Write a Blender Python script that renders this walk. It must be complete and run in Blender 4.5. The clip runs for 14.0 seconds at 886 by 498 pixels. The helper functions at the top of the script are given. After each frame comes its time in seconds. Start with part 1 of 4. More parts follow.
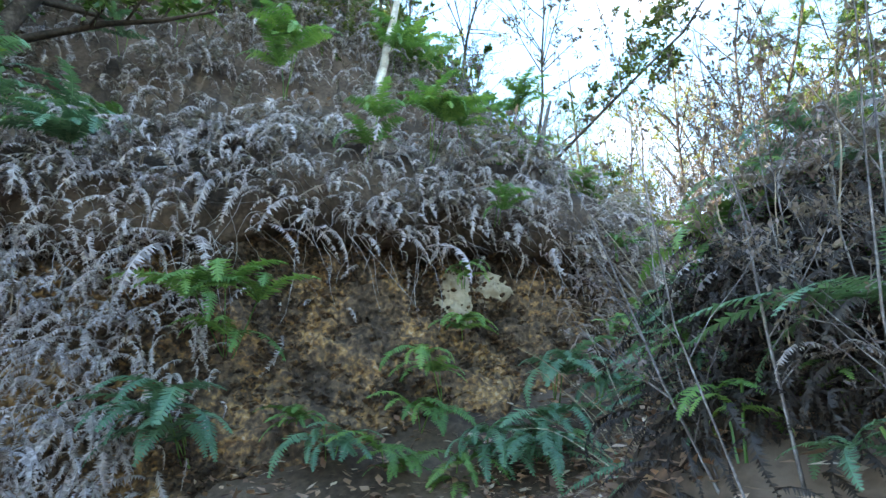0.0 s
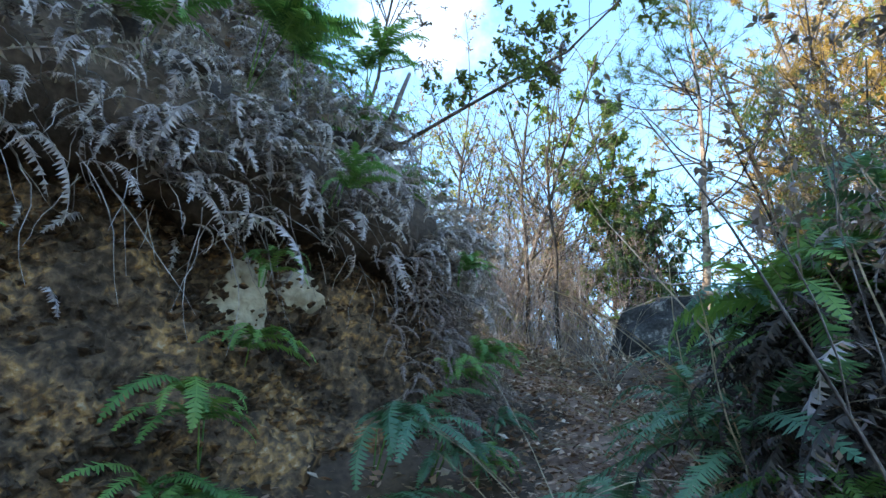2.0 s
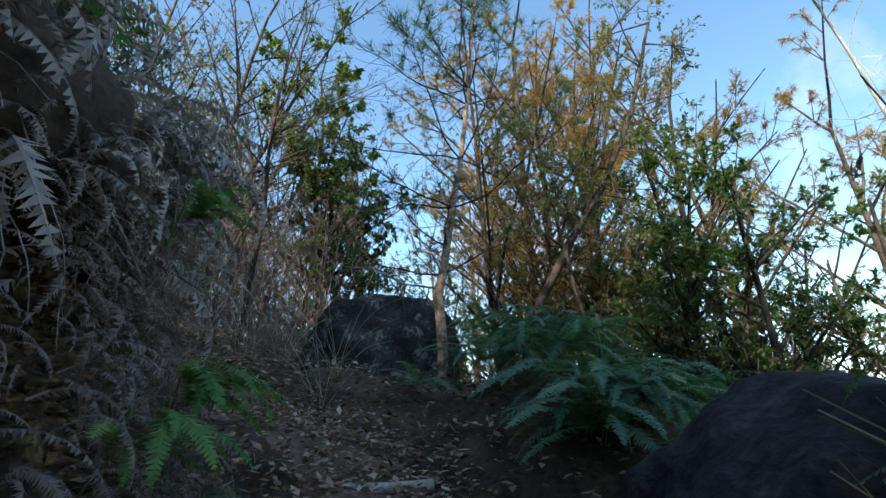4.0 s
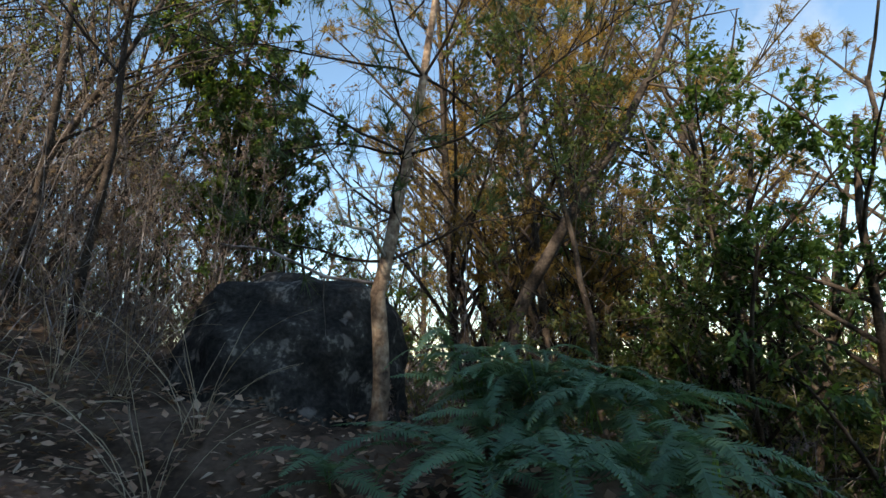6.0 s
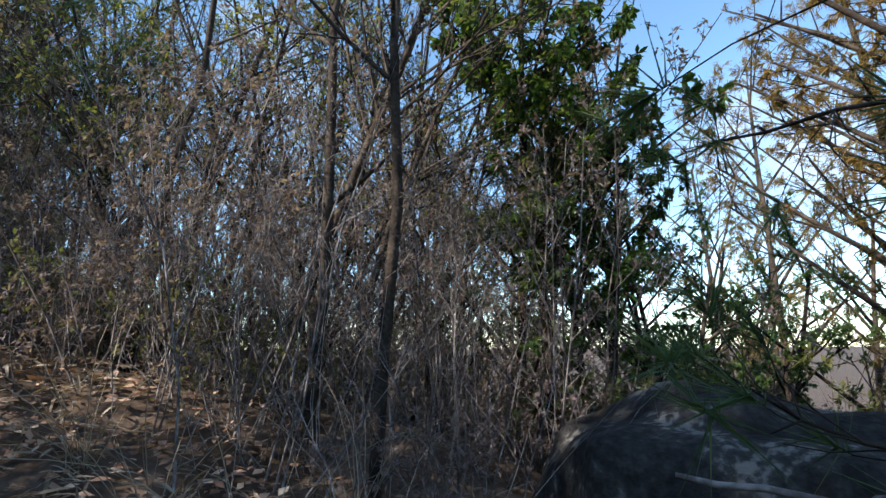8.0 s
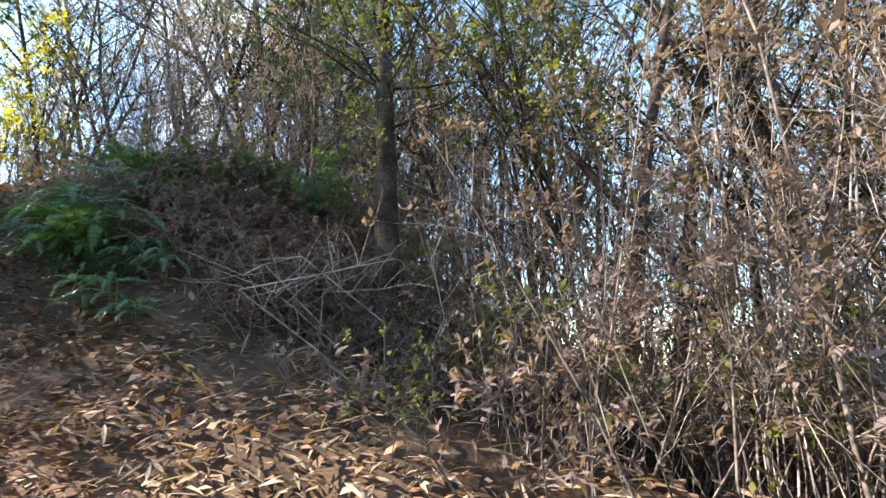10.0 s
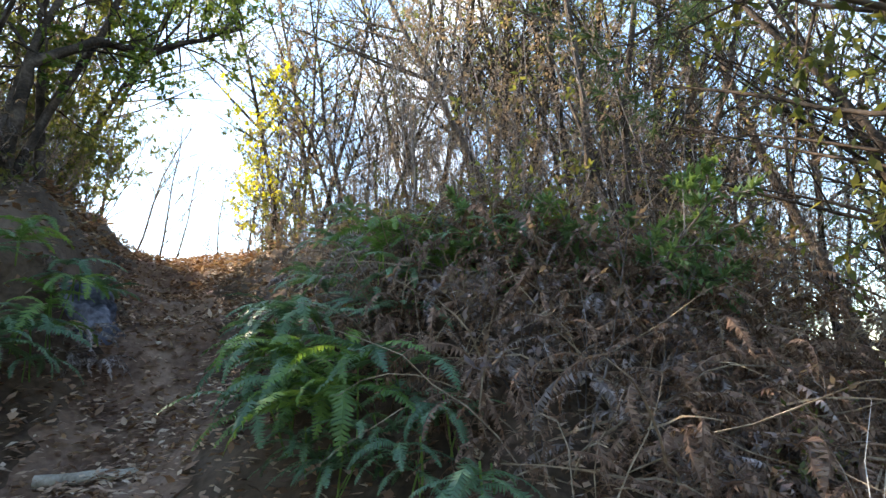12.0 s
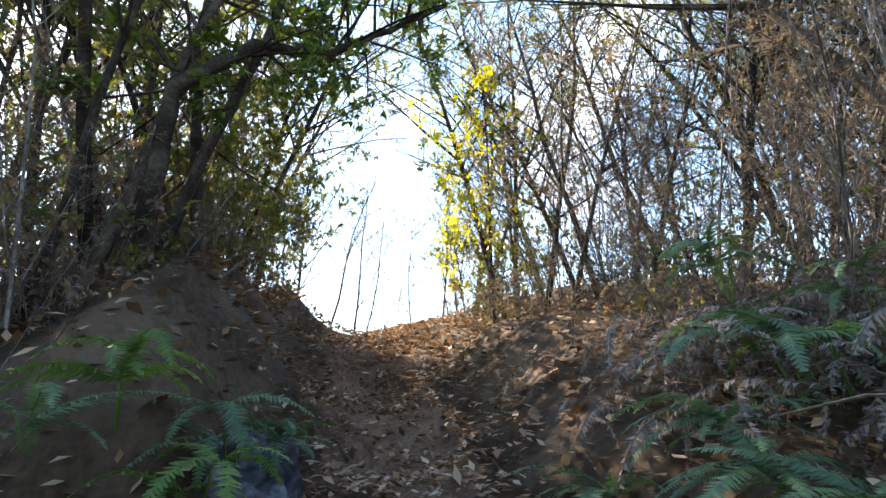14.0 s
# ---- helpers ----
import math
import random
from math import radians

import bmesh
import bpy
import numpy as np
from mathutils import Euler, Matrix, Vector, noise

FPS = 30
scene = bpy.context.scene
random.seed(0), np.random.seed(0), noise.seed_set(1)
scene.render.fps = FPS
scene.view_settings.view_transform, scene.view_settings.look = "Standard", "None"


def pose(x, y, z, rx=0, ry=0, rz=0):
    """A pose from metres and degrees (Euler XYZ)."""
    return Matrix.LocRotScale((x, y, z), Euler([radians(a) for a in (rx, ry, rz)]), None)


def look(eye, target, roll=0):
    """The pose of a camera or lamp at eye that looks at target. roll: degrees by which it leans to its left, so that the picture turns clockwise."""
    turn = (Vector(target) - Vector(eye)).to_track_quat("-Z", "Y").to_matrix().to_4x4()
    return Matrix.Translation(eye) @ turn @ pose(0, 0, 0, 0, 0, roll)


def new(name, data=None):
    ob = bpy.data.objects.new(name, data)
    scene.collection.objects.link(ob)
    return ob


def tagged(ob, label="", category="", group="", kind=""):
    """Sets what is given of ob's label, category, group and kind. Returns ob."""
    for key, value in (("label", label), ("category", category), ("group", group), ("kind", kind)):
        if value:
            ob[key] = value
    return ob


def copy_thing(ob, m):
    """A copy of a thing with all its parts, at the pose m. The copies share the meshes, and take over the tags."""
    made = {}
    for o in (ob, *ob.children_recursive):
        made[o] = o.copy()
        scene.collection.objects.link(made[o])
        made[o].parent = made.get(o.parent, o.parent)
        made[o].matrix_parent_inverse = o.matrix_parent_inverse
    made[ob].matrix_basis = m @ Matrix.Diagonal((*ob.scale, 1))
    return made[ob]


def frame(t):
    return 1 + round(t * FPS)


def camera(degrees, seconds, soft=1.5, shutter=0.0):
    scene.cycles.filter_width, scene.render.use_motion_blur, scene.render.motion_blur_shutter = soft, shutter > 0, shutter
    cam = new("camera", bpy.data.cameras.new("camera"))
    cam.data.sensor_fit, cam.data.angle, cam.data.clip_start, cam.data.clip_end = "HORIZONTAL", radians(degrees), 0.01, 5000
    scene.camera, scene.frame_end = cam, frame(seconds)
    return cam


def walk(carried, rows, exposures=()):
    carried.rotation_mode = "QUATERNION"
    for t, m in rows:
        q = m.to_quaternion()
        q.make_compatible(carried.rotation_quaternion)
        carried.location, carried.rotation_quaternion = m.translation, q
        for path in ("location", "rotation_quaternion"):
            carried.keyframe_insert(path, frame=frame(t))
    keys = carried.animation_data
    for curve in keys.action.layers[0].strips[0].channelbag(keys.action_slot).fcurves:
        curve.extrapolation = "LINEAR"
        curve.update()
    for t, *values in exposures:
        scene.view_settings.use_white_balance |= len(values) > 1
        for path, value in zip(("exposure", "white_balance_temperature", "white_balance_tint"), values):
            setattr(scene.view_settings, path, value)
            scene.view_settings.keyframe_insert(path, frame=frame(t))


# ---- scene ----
cam = camera(81.4, 14.0)
PATH = [
    (0.0, pose(0.000, 0.000, 1.500, 113.00, 1.00, -0.00)),
    (0.5, pose(-0.061, 0.225, 1.515, 113.58, 0.60, -9.22)),
    (1.0, pose(-0.100, 0.454, 1.601, 113.25, 0.41, -13.34)),
    (1.5, pose(-0.324, 0.762, 1.781, 112.70, 1.05, -21.39)),
    (2.0, pose(-0.337, 1.100, 1.890, 112.84, 0.81, -31.75)),
    (2.5, pose(-0.304, 1.499, 2.108, 112.48, 0.81, -38.89)),
    (3.0, pose(-0.299, 1.782, 2.259, 112.55, 0.97, -51.84)),
    (3.5, pose(-0.080, 2.082, 2.317, 112.39, 0.69, -64.67)),
    (6.0, pose(1.805, 2.883, 3.174, 101.90, -0.05, -76.69)),
    (6.5, pose(2.296, 3.020, 3.505, 100.88, 0.11, -73.31)),
    (7.0, pose(2.709, 3.496, 3.688, 100.76, 0.49, -63.48)),
    (7.5, pose(3.016, 3.893, 3.737, 100.73, 0.51, -55.51)),
    (8.0, pose(3.206, 4.306, 4.011, 100.75, 0.62, -45.55)),
    (8.5, pose(3.180, 4.842, 4.050, 100.75, 0.98, -31.73)),
    (11.0, pose(2.671, 7.336, 4.850, 102.56, 0.14, 0.81)),
    (11.5, pose(2.416, 7.748, 5.131, 103.10, 0.63, 8.70)),
    (12.0, pose(2.159, 8.192, 5.218, 103.43, 0.64, 12.08)),
    (12.5, pose(1.669, 8.607, 5.349, 104.70, 0.83, 16.90)),
    (13.0, pose(1.382, 9.022, 5.432, 106.29, 0.69, 20.68)),
    (13.5, pose(1.077, 9.426, 5.700, 106.91, 0.62, 26.56)),
    (14.0, pose(0.763, 9.697, 5.887, 107.84, 0.94, 31.57)),
]
EXPOSURES = [(0.0, 3.3, 6900, 7), (1.5, 2.8, 6300, 5), (2.5, 2.1, 6200, 5), (3.5, 1.4, 6300, 4), (6.5, 1.0, 7300, 9), (8.5, 1.25, 6000, 9), (11.0, 2.5, 7800, 13), (14.0, 2.2, 7700, 12)]
walk(cam, PATH, EXPOSURES)

# ---- sky and sun ----
SUN_AZ, SUN_EL = 77.0, 36.0      # degrees left of +y, and above the horizon
to_sun = Vector((-math.sin(radians(SUN_AZ)) * math.cos(radians(SUN_EL)), math.cos(radians(SUN_AZ)) * math.cos(radians(SUN_EL)), math.sin(radians(SUN_EL))))
world = bpy.data.worlds.new("sky")
scene.world = world
world.use_nodes = True
wn, wl = world.node_tree.nodes, world.node_tree.links
wn.clear()
sky = wn.new("ShaderNodeTexSky")
sky.sky_type, sky.sun_disc = "NISHITA", False
sky.sun_elevation, sky.sun_rotation = radians(SUN_EL), radians(-SUN_AZ)
sky.air_density, sky.dust_density, sky.ozone_density = 1.0, 0.2, 0.7
# thin broken cloud over the whole sky
wtc, wno, wra, wmix, wbg, wout = (wn.new("ShaderNode" + k) for k in ("TexCoord", "TexNoise", "ValToRGB", "MixRGB", "Background", "OutputWorld"))
wno.inputs["Scale"].default_value, wno.inputs["Detail"].default_value, wno.inputs["Roughness"].default_value = 2.1, 7.0, 0.55
wra.color_ramp.elements[0].position, wra.color_ramp.elements[1].position = 0.58, 0.75
wra.color_ramp.elements[0].color, wra.color_ramp.elements[1].color = (0, 0, 0, 1), (0.85, 0.85, 0.85, 1)
wmix.inputs["Color2"].default_value = (3.6, 3.85, 4.3, 1)
wbg.inputs["Strength"].default_value = 0.15
wl.new(wtc.outputs["Generated"], wno.inputs["Vector"])
wl.new(wno.outputs["Fac"], wra.inputs["Fac"])
wl.new(wra.outputs["Color"], wmix.inputs["Fac"])
hue = wn.new("ShaderNodeMixRGB")
hue.blend_type, hue.inputs["Fac"].default_value, hue.inputs["Color2"].default_value = "MULTIPLY", 1.0, (0.86, 1.0, 1.05, 1)
wl.new(sky.outputs["Color"], hue.inputs["Color1"])
wl.new(hue.outputs["Color"], wmix.inputs["Color1"])
wl.new(wmix.outputs["Color"], wbg.inputs["Color"])
wl.new(wbg.outputs["Background"], wout.inputs["Surface"])
sun = new("sun", bpy.data.lights.new("sun", "SUN"))
sun.data.energy, sun.data.angle, sun.data.color = 4.6, radians(0.6), (1.0, 0.9, 0.76)
sun.matrix_world = look(to_sun * 50, (0, 0, 0))


# ---- materials ----
def base_mat(name):
    m = bpy.data.materials.new(name)
    m.use_nodes = True
    n, l = m.node_tree.nodes, m.node_tree.links
    return m, n, l, n["Principled BSDF"]


def ramp(n, stops):
    r = n.new("ShaderNodeValToRGB")
    e = r.color_ramp.elements
    while len(e) < len(stops):
        e.new(0.5)
    for q, (p, c) in zip(e, stops):
        q.position, q.color = p, (*c, 1)
    return r


def earthy(name, stops, scale=3.0, fine=40.0, bump=0.6, rough=0.9, dist=0.02, spread=0.35):
    """A rough mineral or wooden surface: colour at two scales and relief."""
    m, n, l, p = base_mat(name)
    tc = n.new("ShaderNodeTexCoord")
    a, b = n.new("ShaderNodeTexNoise"), n.new("ShaderNodeTexNoise")
    a.inputs["Scale"].default_value, a.inputs["Detail"].default_value = scale, 6
    b.inputs["Scale"].default_value, b.inputs["Detail"].default_value = fine, 5
    oi = n.new("ShaderNodeObjectInfo")
    mx = n.new("ShaderNodeMath"); mx.operation = "MULTIPLY_ADD"; mx.inputs[1].default_value = spread
    ad = n.new("ShaderNodeMath"); ad.operation = "MULTIPLY_ADD"; ad.inputs[1].default_value = 0.12; ad.use_clamp = True
    l.new(tc.outputs["Object"], a.inputs["Vector"]); l.new(tc.outputs["Object"], b.inputs["Vector"])
    sb = n.new("ShaderNodeMath"); sb.operation = "MULTIPLY_ADD"; sb.inputs[1].default_value = 1.0 - spread; sb.inputs[2].default_value = -0.06
    l.new(a.outputs["Fac"], sb.inputs[0])
    l.new(b.outputs["Fac"], mx.inputs[0]); l.new(sb.outputs[0], mx.inputs[2])
    l.new(oi.outputs["Random"], ad.inputs[0]); l.new(mx.outputs[0], ad.inputs[2])
    r = ramp(n, [(0.5 + (p - 0.55) * 0.55, c) for p, c in stops])
    l.new(ad.outputs[0], r.inputs["Fac"]); l.new(r.outputs["Color"], p.inputs["Base Color"])
    bp = n.new("ShaderNodeBump"); bp.inputs["Strength"].default_value, bp.inputs["Distance"].default_value = bump, dist
    l.new(mx.outputs[0], bp.inputs["Height"]); l.new(bp.outputs["Normal"], p.inputs["Normal"])
    p.inputs["Roughness"].default_value = rough
    p.inputs["Specular IOR Level"].default_value = 0.2
    return m


def leafy(name, stops, through_light=0.45, rough=0.55, tone=0.6):
    """Leaves: colour by leaf and by plant, some light passing through."""
    m, n, l, p = base_mat(name)
    g, oi = n.new("ShaderNodeNewGeometry"), n.new("ShaderNodeObjectInfo")
    a = n.new("ShaderNodeMath"); a.operation = "MULTIPLY"; a.inputs[1].default_value = tone
    b = n.new("ShaderNodeMath"); b.operation = "MULTIPLY_ADD"; b.inputs[1].default_value = 1 - tone
    l.new(g.outputs["Random Per Island"], a.inputs[0]); l.new(oi.outputs["Random"], b.inputs[0]); l.new(a.outputs[0], b.inputs[2])
    r = ramp(n, stops)
    l.new(b.outputs[0], r.inputs["Fac"]); l.new(r.outputs["Color"], p.inputs["Base Color"])
    p.inputs["Roughness"].default_value, p.inputs["Specular IOR Level"].default_value = rough, 0.35
    t = n.new("ShaderNodeBsdfTranslucent")
    mul = n.new("ShaderNodeMixRGB"); mul.blend_type = "MULTIPLY"; mul.inputs["Fac"].default_value = 1; mul.inputs["Color2"].default_value = (1.5, 1.4, 0.7, 1)
    l.new(r.outputs["Color"], mul.inputs["Color1"]); l.new(mul.outputs["Color"], t.inputs["Color"])
    mix = n.new("ShaderNodeMixShader"); mix.inputs["Fac"].default_value = through_light
    l.new(p.outputs["BSDF"], mix.inputs[1]); l.new(t.outputs["BSDF"], mix.inputs[2])
    l.new(mix.outputs["Shader"], n["Material Output"].inputs["Surface"])
    return m


SOIL = earthy("forest soil", [(0.25, (0.024, 0.017, 0.013)), (0.5, (0.068, 0.047, 0.035)), (0.8, (0.15, 0.105, 0.078))], 2.2, 30, 0.9)
BANK = earthy("weathered earth", [(0.2, (0.016, 0.011, 0.008)), (0.46, (0.06, 0.04, 0.028)), (0.62, (0.14, 0.09, 0.056)), (0.75, (0.32, 0.18, 0.075)), (0.9, (0.45, 0.34, 0.24))], 3.0, 26, 1.0, dist=0.06, spread=0.55)
PALE = earthy("pale crumbling rock", [(0.3, (0.19, 0.155, 0.115)), (0.5, (0.28, 0.23, 0.17)), (0.8, (0.4, 0.34, 0.265))], 6, 26, 1.0, dist=0.04)
STONE = earthy("stained granite", [(0.3, (0.012, 0.011, 0.011)), (0.5, (0.03, 0.028, 0.027)), (0.66, (0.06, 0.057, 0.054)), (0.76, (0.22, 0.2, 0.18))], 4.5, 30, 1.0, dist=0.04)
ROCK = earthy("dark brown rock", [(0.3, (0.02, 0.017, 0.018)), (0.6, (0.055, 0.046, 0.047)), (0.82, (0.12, 0.1, 0.095))], 5, 30, 1.0, dist=0.04)
# pale lichen blotches on the granite
lichen_n, lichen_l = STONE.node_tree.nodes, STONE.node_tree.links
lichen_p = lichen_n["Principled BSDF"]
lichen_old = lichen_p.inputs["Base Color"].links[0].from_socket
lichen_tc, lichen_w, lichen_vo, lichen_ra, lichen_mx = (lichen_n.new("ShaderNode" + k) for k in ("TexCoord", "TexNoise", "TexVoronoi", "ValToRGB", "MixRGB"))
lichen_w.inputs["Scale"].default_value, lichen_w.inputs["Detail"].default_value = 7.0, 5
lichen_ad = lichen_n.new("ShaderNodeVectorMath"); lichen_ad.operation = "MULTIPLY_ADD"; lichen_ad.inputs[1].default_value = (0.22, 0.22, 0.22)
lichen_l.new(lichen_tc.outputs["Object"], lichen_w.inputs["Vector"]); lichen_l.new(lichen_w.outputs["Color"], lichen_ad.inputs[0]); lichen_l.new(lichen_tc.outputs["Object"], lichen_ad.inputs[2])
lichen_vo.inputs["Scale"].default_value, lichen_vo.inputs["Randomness"].default_value = 3.4, 1.0
lichen_l.new(lichen_ad.outputs[0], lichen_vo.inputs["Vector"]); lichen_l.new(lichen_vo.outputs["Distance"], lichen_ra.inputs["Fac"])
lichen_ra.color_ramp.elements[0].position, lichen_ra.color_ramp.elements[1].position = 0.13, 0.2
lichen_ra.color_ramp.elements[0].color, lichen_ra.color_ramp.elements[1].color = (0.75, 0.75, 0.75, 1), (0, 0, 0, 1)
lichen_mx.inputs["Color2"].default_value = (0.21, 0.19, 0.18, 1)
lichen_l.new(lichen_ra.outputs["Color"], lichen_mx.inputs["Fac"]); lichen_l.new(lichen_old, lichen_mx.inputs["Color1"]); lichen_l.new(lichen_mx.outputs["Color"], lichen_p.inputs["Base Color"])
BRACKEN = leafy("brown withered bracken", [(0.0, (0.06, 0.036, 0.027)), (0.5, (0.17, 0.105, 0.078)), (0.85, (0.33, 0.23, 0.18)), (1.0, (0.48, 0.4, 0.34))], 0.2, 0.8, 0.6)
# near-black fern colour: the hummock's shade painted into the fronds
SHADEFERN = leafy("shade-darkened dead fern", [(0.0, (0.012, 0.009, 0.008)), (0.6, (0.04, 0.03, 0.026)), (1.0, (0.12, 0.1, 0.095))], 0.1, 0.7, 0.6)
BLUEROCK = earthy("blue grey rock", [(0.3, (0.03, 0.032, 0.042)), (0.55, (0.09, 0.095, 0.125)), (0.8, (0.24, 0.25, 0.31))], 7, 30, 1.0, dist=0.04)
LIGHTLEAF = leafy("yellowish scrub leaves", [(0.0, (0.08, 0.13, 0.04)), (0.55, (0.17, 0.23, 0.07)), (1.0, (0.36, 0.36, 0.12))], 0.5, 0.45)
BUSHLEAF = leafy("dark evergreen bush leaves", [(0.0, (0.045, 0.11, 0.055)), (0.5, (0.085, 0.17, 0.085)), (1.0, (0.16, 0.25, 0.11))], 0.4, 0.35)
TRODDEN = earthy("trodden path earth", [(0.25, (0.055, 0.032, 0.024)), (0.5, (0.14, 0.084, 0.062)), (0.8, (0.28, 0.185, 0.14))], 3.0, 35, 0.9)
BARK = earthy("dark bark", [(0.3, (0.016, 0.012, 0.01)), (0.55, (0.045, 0.034, 0.027)), (0.8, (0.11, 0.085, 0.07))], 6, 50, 1.0, dist=0.015)
PINEBARK = earthy("flaking pine bark", [(0.3, (0.05, 0.036, 0.028)), (0.5, (0.16, 0.11, 0.08)), (0.68, (0.28, 0.2, 0.145)), (0.85, (0.42, 0.33, 0.25))], 13, 40, 1.0, dist=0.03)
TWIG = earthy("grey brown twig", [(0.3, (0.06, 0.05, 0.048)), (0.6, (0.18, 0.155, 0.15)), (0.85, (0.38, 0.35, 0.34))], 9, 60, 0.4, dist=0.004)
PALEWOOD = earthy("bleached dead wood", [(0.3, (0.22, 0.19, 0.16)), (0.6, (0.42, 0.38, 0.33)), (0.85, (0.6, 0.56, 0.5))], 8, 60, 0.4, dist=0.004)
DRYSTEM = earthy("dry stalk", [(0.3, (0.16, 0.12, 0.085)), (0.6, (0.32, 0.25, 0.18)), (0.85, (0.5, 0.42, 0.33))], 8, 60, 0.3, dist=0.003)
FERN = leafy("green fern", [(0.0, (0.06, 0.13, 0.045)), (0.5, (0.12, 0.235, 0.07)), (1.0, (0.23, 0.35, 0.1))], 0.4, 0.45, 0.35)
FERNBLUE = leafy("blue green fern", [(0.0, (0.055, 0.12, 0.075)), (0.5, (0.1, 0.195, 0.125)), (1.0, (0.17, 0.29, 0.17))], 0.35, 0.4, 0.35)
FERNDRY = leafy("dead fern", [(0.0, (0.07, 0.052, 0.05)), (0.4, (0.2, 0.165, 0.165)), (0.8, (0.46, 0.41, 0.43)), (1.0, (0.34, 0.22, 0.15))], 0.25, 0.8, 0.5)
NEEDLE = leafy("pine needles", [(0.0, (0.035, 0.07, 0.035)), (0.6, (0.07, 0.12, 0.05)), (1.0, (0.16, 0.16, 0.05))], 0.35)
GLOSSY = leafy("glossy evergreen leaves", [(0.0, (0.03, 0.065, 0.022)), (0.55, (0.06, 0.115, 0.034)), (1.0, (0.15, 0.2, 0.05))], 0.45, 0.35)
OLIVE = leafy("olive scrub leaves", [(0.0, (0.06, 0.085, 0.035)), (0.55, (0.12, 0.145, 0.06)), (1.0, (0.27, 0.25, 0.09))], 0.5, 0.5)
DULL = leafy("dull purple brown leaves", [(0.0, (0.085, 0.064, 0.072)), (0.5, (0.18, 0.14, 0.15)), (1.0, (0.32, 0.25, 0.235))], 0.4, 0.6)
RUST = leafy("rust coloured foliage", [(0.0, (0.10, 0.08, 0.03)), (0.5, (0.25, 0.17, 0.06)), (1.0, (0.42, 0.26, 0.08))], 0.5, 0.6)
YELLOW = leafy("yellow green leaves", [(0.0, (0.20, 0.24, 0.03)), (0.5, (0.42, 0.42, 0.04)), (1.0, (0.6, 0.55, 0.05))], 0.55, 0.5)
LITTER = leafy("fallen leaves", [(0.0, (0.1, 0.055, 0.037)), (0.45, (0.31, 0.18, 0.12)), (0.8, (0.48, 0.32, 0.23)), (1.0, (0.55, 0.44, 0.35))], 0.1, 0.7, 1.0)
STRAW = leafy("straw", [(0.0, (0.16, 0.12, 0.08)), (0.6, (0.30, 0.24, 0.17)), (1.0, (0.5, 0.43, 0.34))], 0.2, 0.7, 0.8)


# ---- mesh building ----
class Build:
    """Collects points and faces of one mesh."""

    def __init__(self):
        self.v, self.f = [], []

    def tube(self, pts, radii, sides=5, cap=True):
        start = len(self.v)
        pts = [Vector(p) for p in pts]
        side = None
        for i, p in enumerate(pts):
            d = (pts[min(i + 1, len(pts) - 1)] - pts[max(i - 1, 0)])
            d = d.normalized() if d.length > 1e-9 else Vector((0, 0, 1))
            if side is None:
                side = d.orthogonal().normalized()
            side = (side - d * side.dot(d))
            side = side.normalized() if side.length > 1e-6 else d.orthogonal().normalized()
            other = d.cross(side)
            for k in range(sides):
                a = math.tau * k / sides
                self.v.append(p + (side * math.cos(a) + other * math.sin(a)) * radii[i])
        for i in range(len(pts) - 1):
            for k in range(sides):
                a, b = start + i * sides + k, start + i * sides + (k + 1) % sides
                self.f.append((a, b, b + sides, a + sides))
        if cap:
            self.f.append(tuple(range(len(self.v) - sides, len(self.v))))
            self.f.append(tuple(range(start + sides - 1, start - 1, -1)))

    def leaf(self, base, along, up, length, width, fold=0.25):
        """A leaf: a bent lozenge where small, a pointed oval folded at its midrib where large."""
        if length > 0.09:
            return self.oval(base, along.normalized(), up, length, width)
        along = along.normalized()
        out = along.cross(up)
        out = out.normalized() if out.length > 1e-6 else along.orthogonal().normalized()
        i = len(self.v)
        mid = base + along * length * 0.45
        self.v += [base, mid + out * width * 0.5, base + along * length + out.cross(along) * length * rnd.uniform(-.25, .1), mid - out * width * 0.5]
        self.f += [(i, i + 1, i + 3), (i + 1, i + 2, i + 3)]

    def oval(self, base, along, up, length, width):
        out = along.cross(up)
        out = out.normalized() if out.length > 1e-6 else along.orthogonal().normalized()
        nor = out.cross(along)
        i, lift = len(self.v), rnd.uniform(0.05, 0.22)
        a, c = base + along * length * 0.3, base + along * length * 0.68 - nor * length * lift * 0.35
        self.v += [base, a + out * width * 0.46 + nor * width * 0.12, c + out * width * 0.38 + nor * width * 0.1, base + along * length - nor * length * lift, c - out * width * 0.38 + nor * width * 0.1, a - out * width * 0.46 + nor * width * 0.12, a, c]
        self.f += [(i, i + 1, i + 6), (i + 1, i + 2, i + 7, i + 6), (i + 2, i + 3, i + 7), (i, i + 6, i + 5), (i + 6, i + 7, i + 4, i + 5), (i + 7, i + 3, i + 4)]

    def blade(self, base, along, up, length, width):
        """A flat narrow pinna of three points."""
        out = along.cross(up)
        out = out.normalized() if out.length > 1e-6 else along.orthogonal().normalized()
        i = len(self.v)
        self.v += [base - out * width * 0.5, base + out * width * 0.5, base + along * length]
        self.f.append((i, i + 1, i + 2))

    def mesh(self, name, material, smooth=False):
        me = bpy.data.meshes.new(name)
        me.from_pydata([tuple(p) for p in self.v], [], self.f)
        me.materials.append(material)
        if smooth:
            me.polygons.foreach_set("use_smooth", [True] * len(me.polygons))
        me.update()
        return me


def part(name, build, material, parent, label="", smooth=False):
    ob = new(name, build if isinstance(build, bpy.types.Mesh) else build.mesh(name, material, smooth))
    ob.parent = parent
    return tagged(ob, label)


def thing(name, label, category, group="", at=(0, 0, 0)):
    ob = new(name)
    ob.empty_display_size = 0.2
    ob.location = at
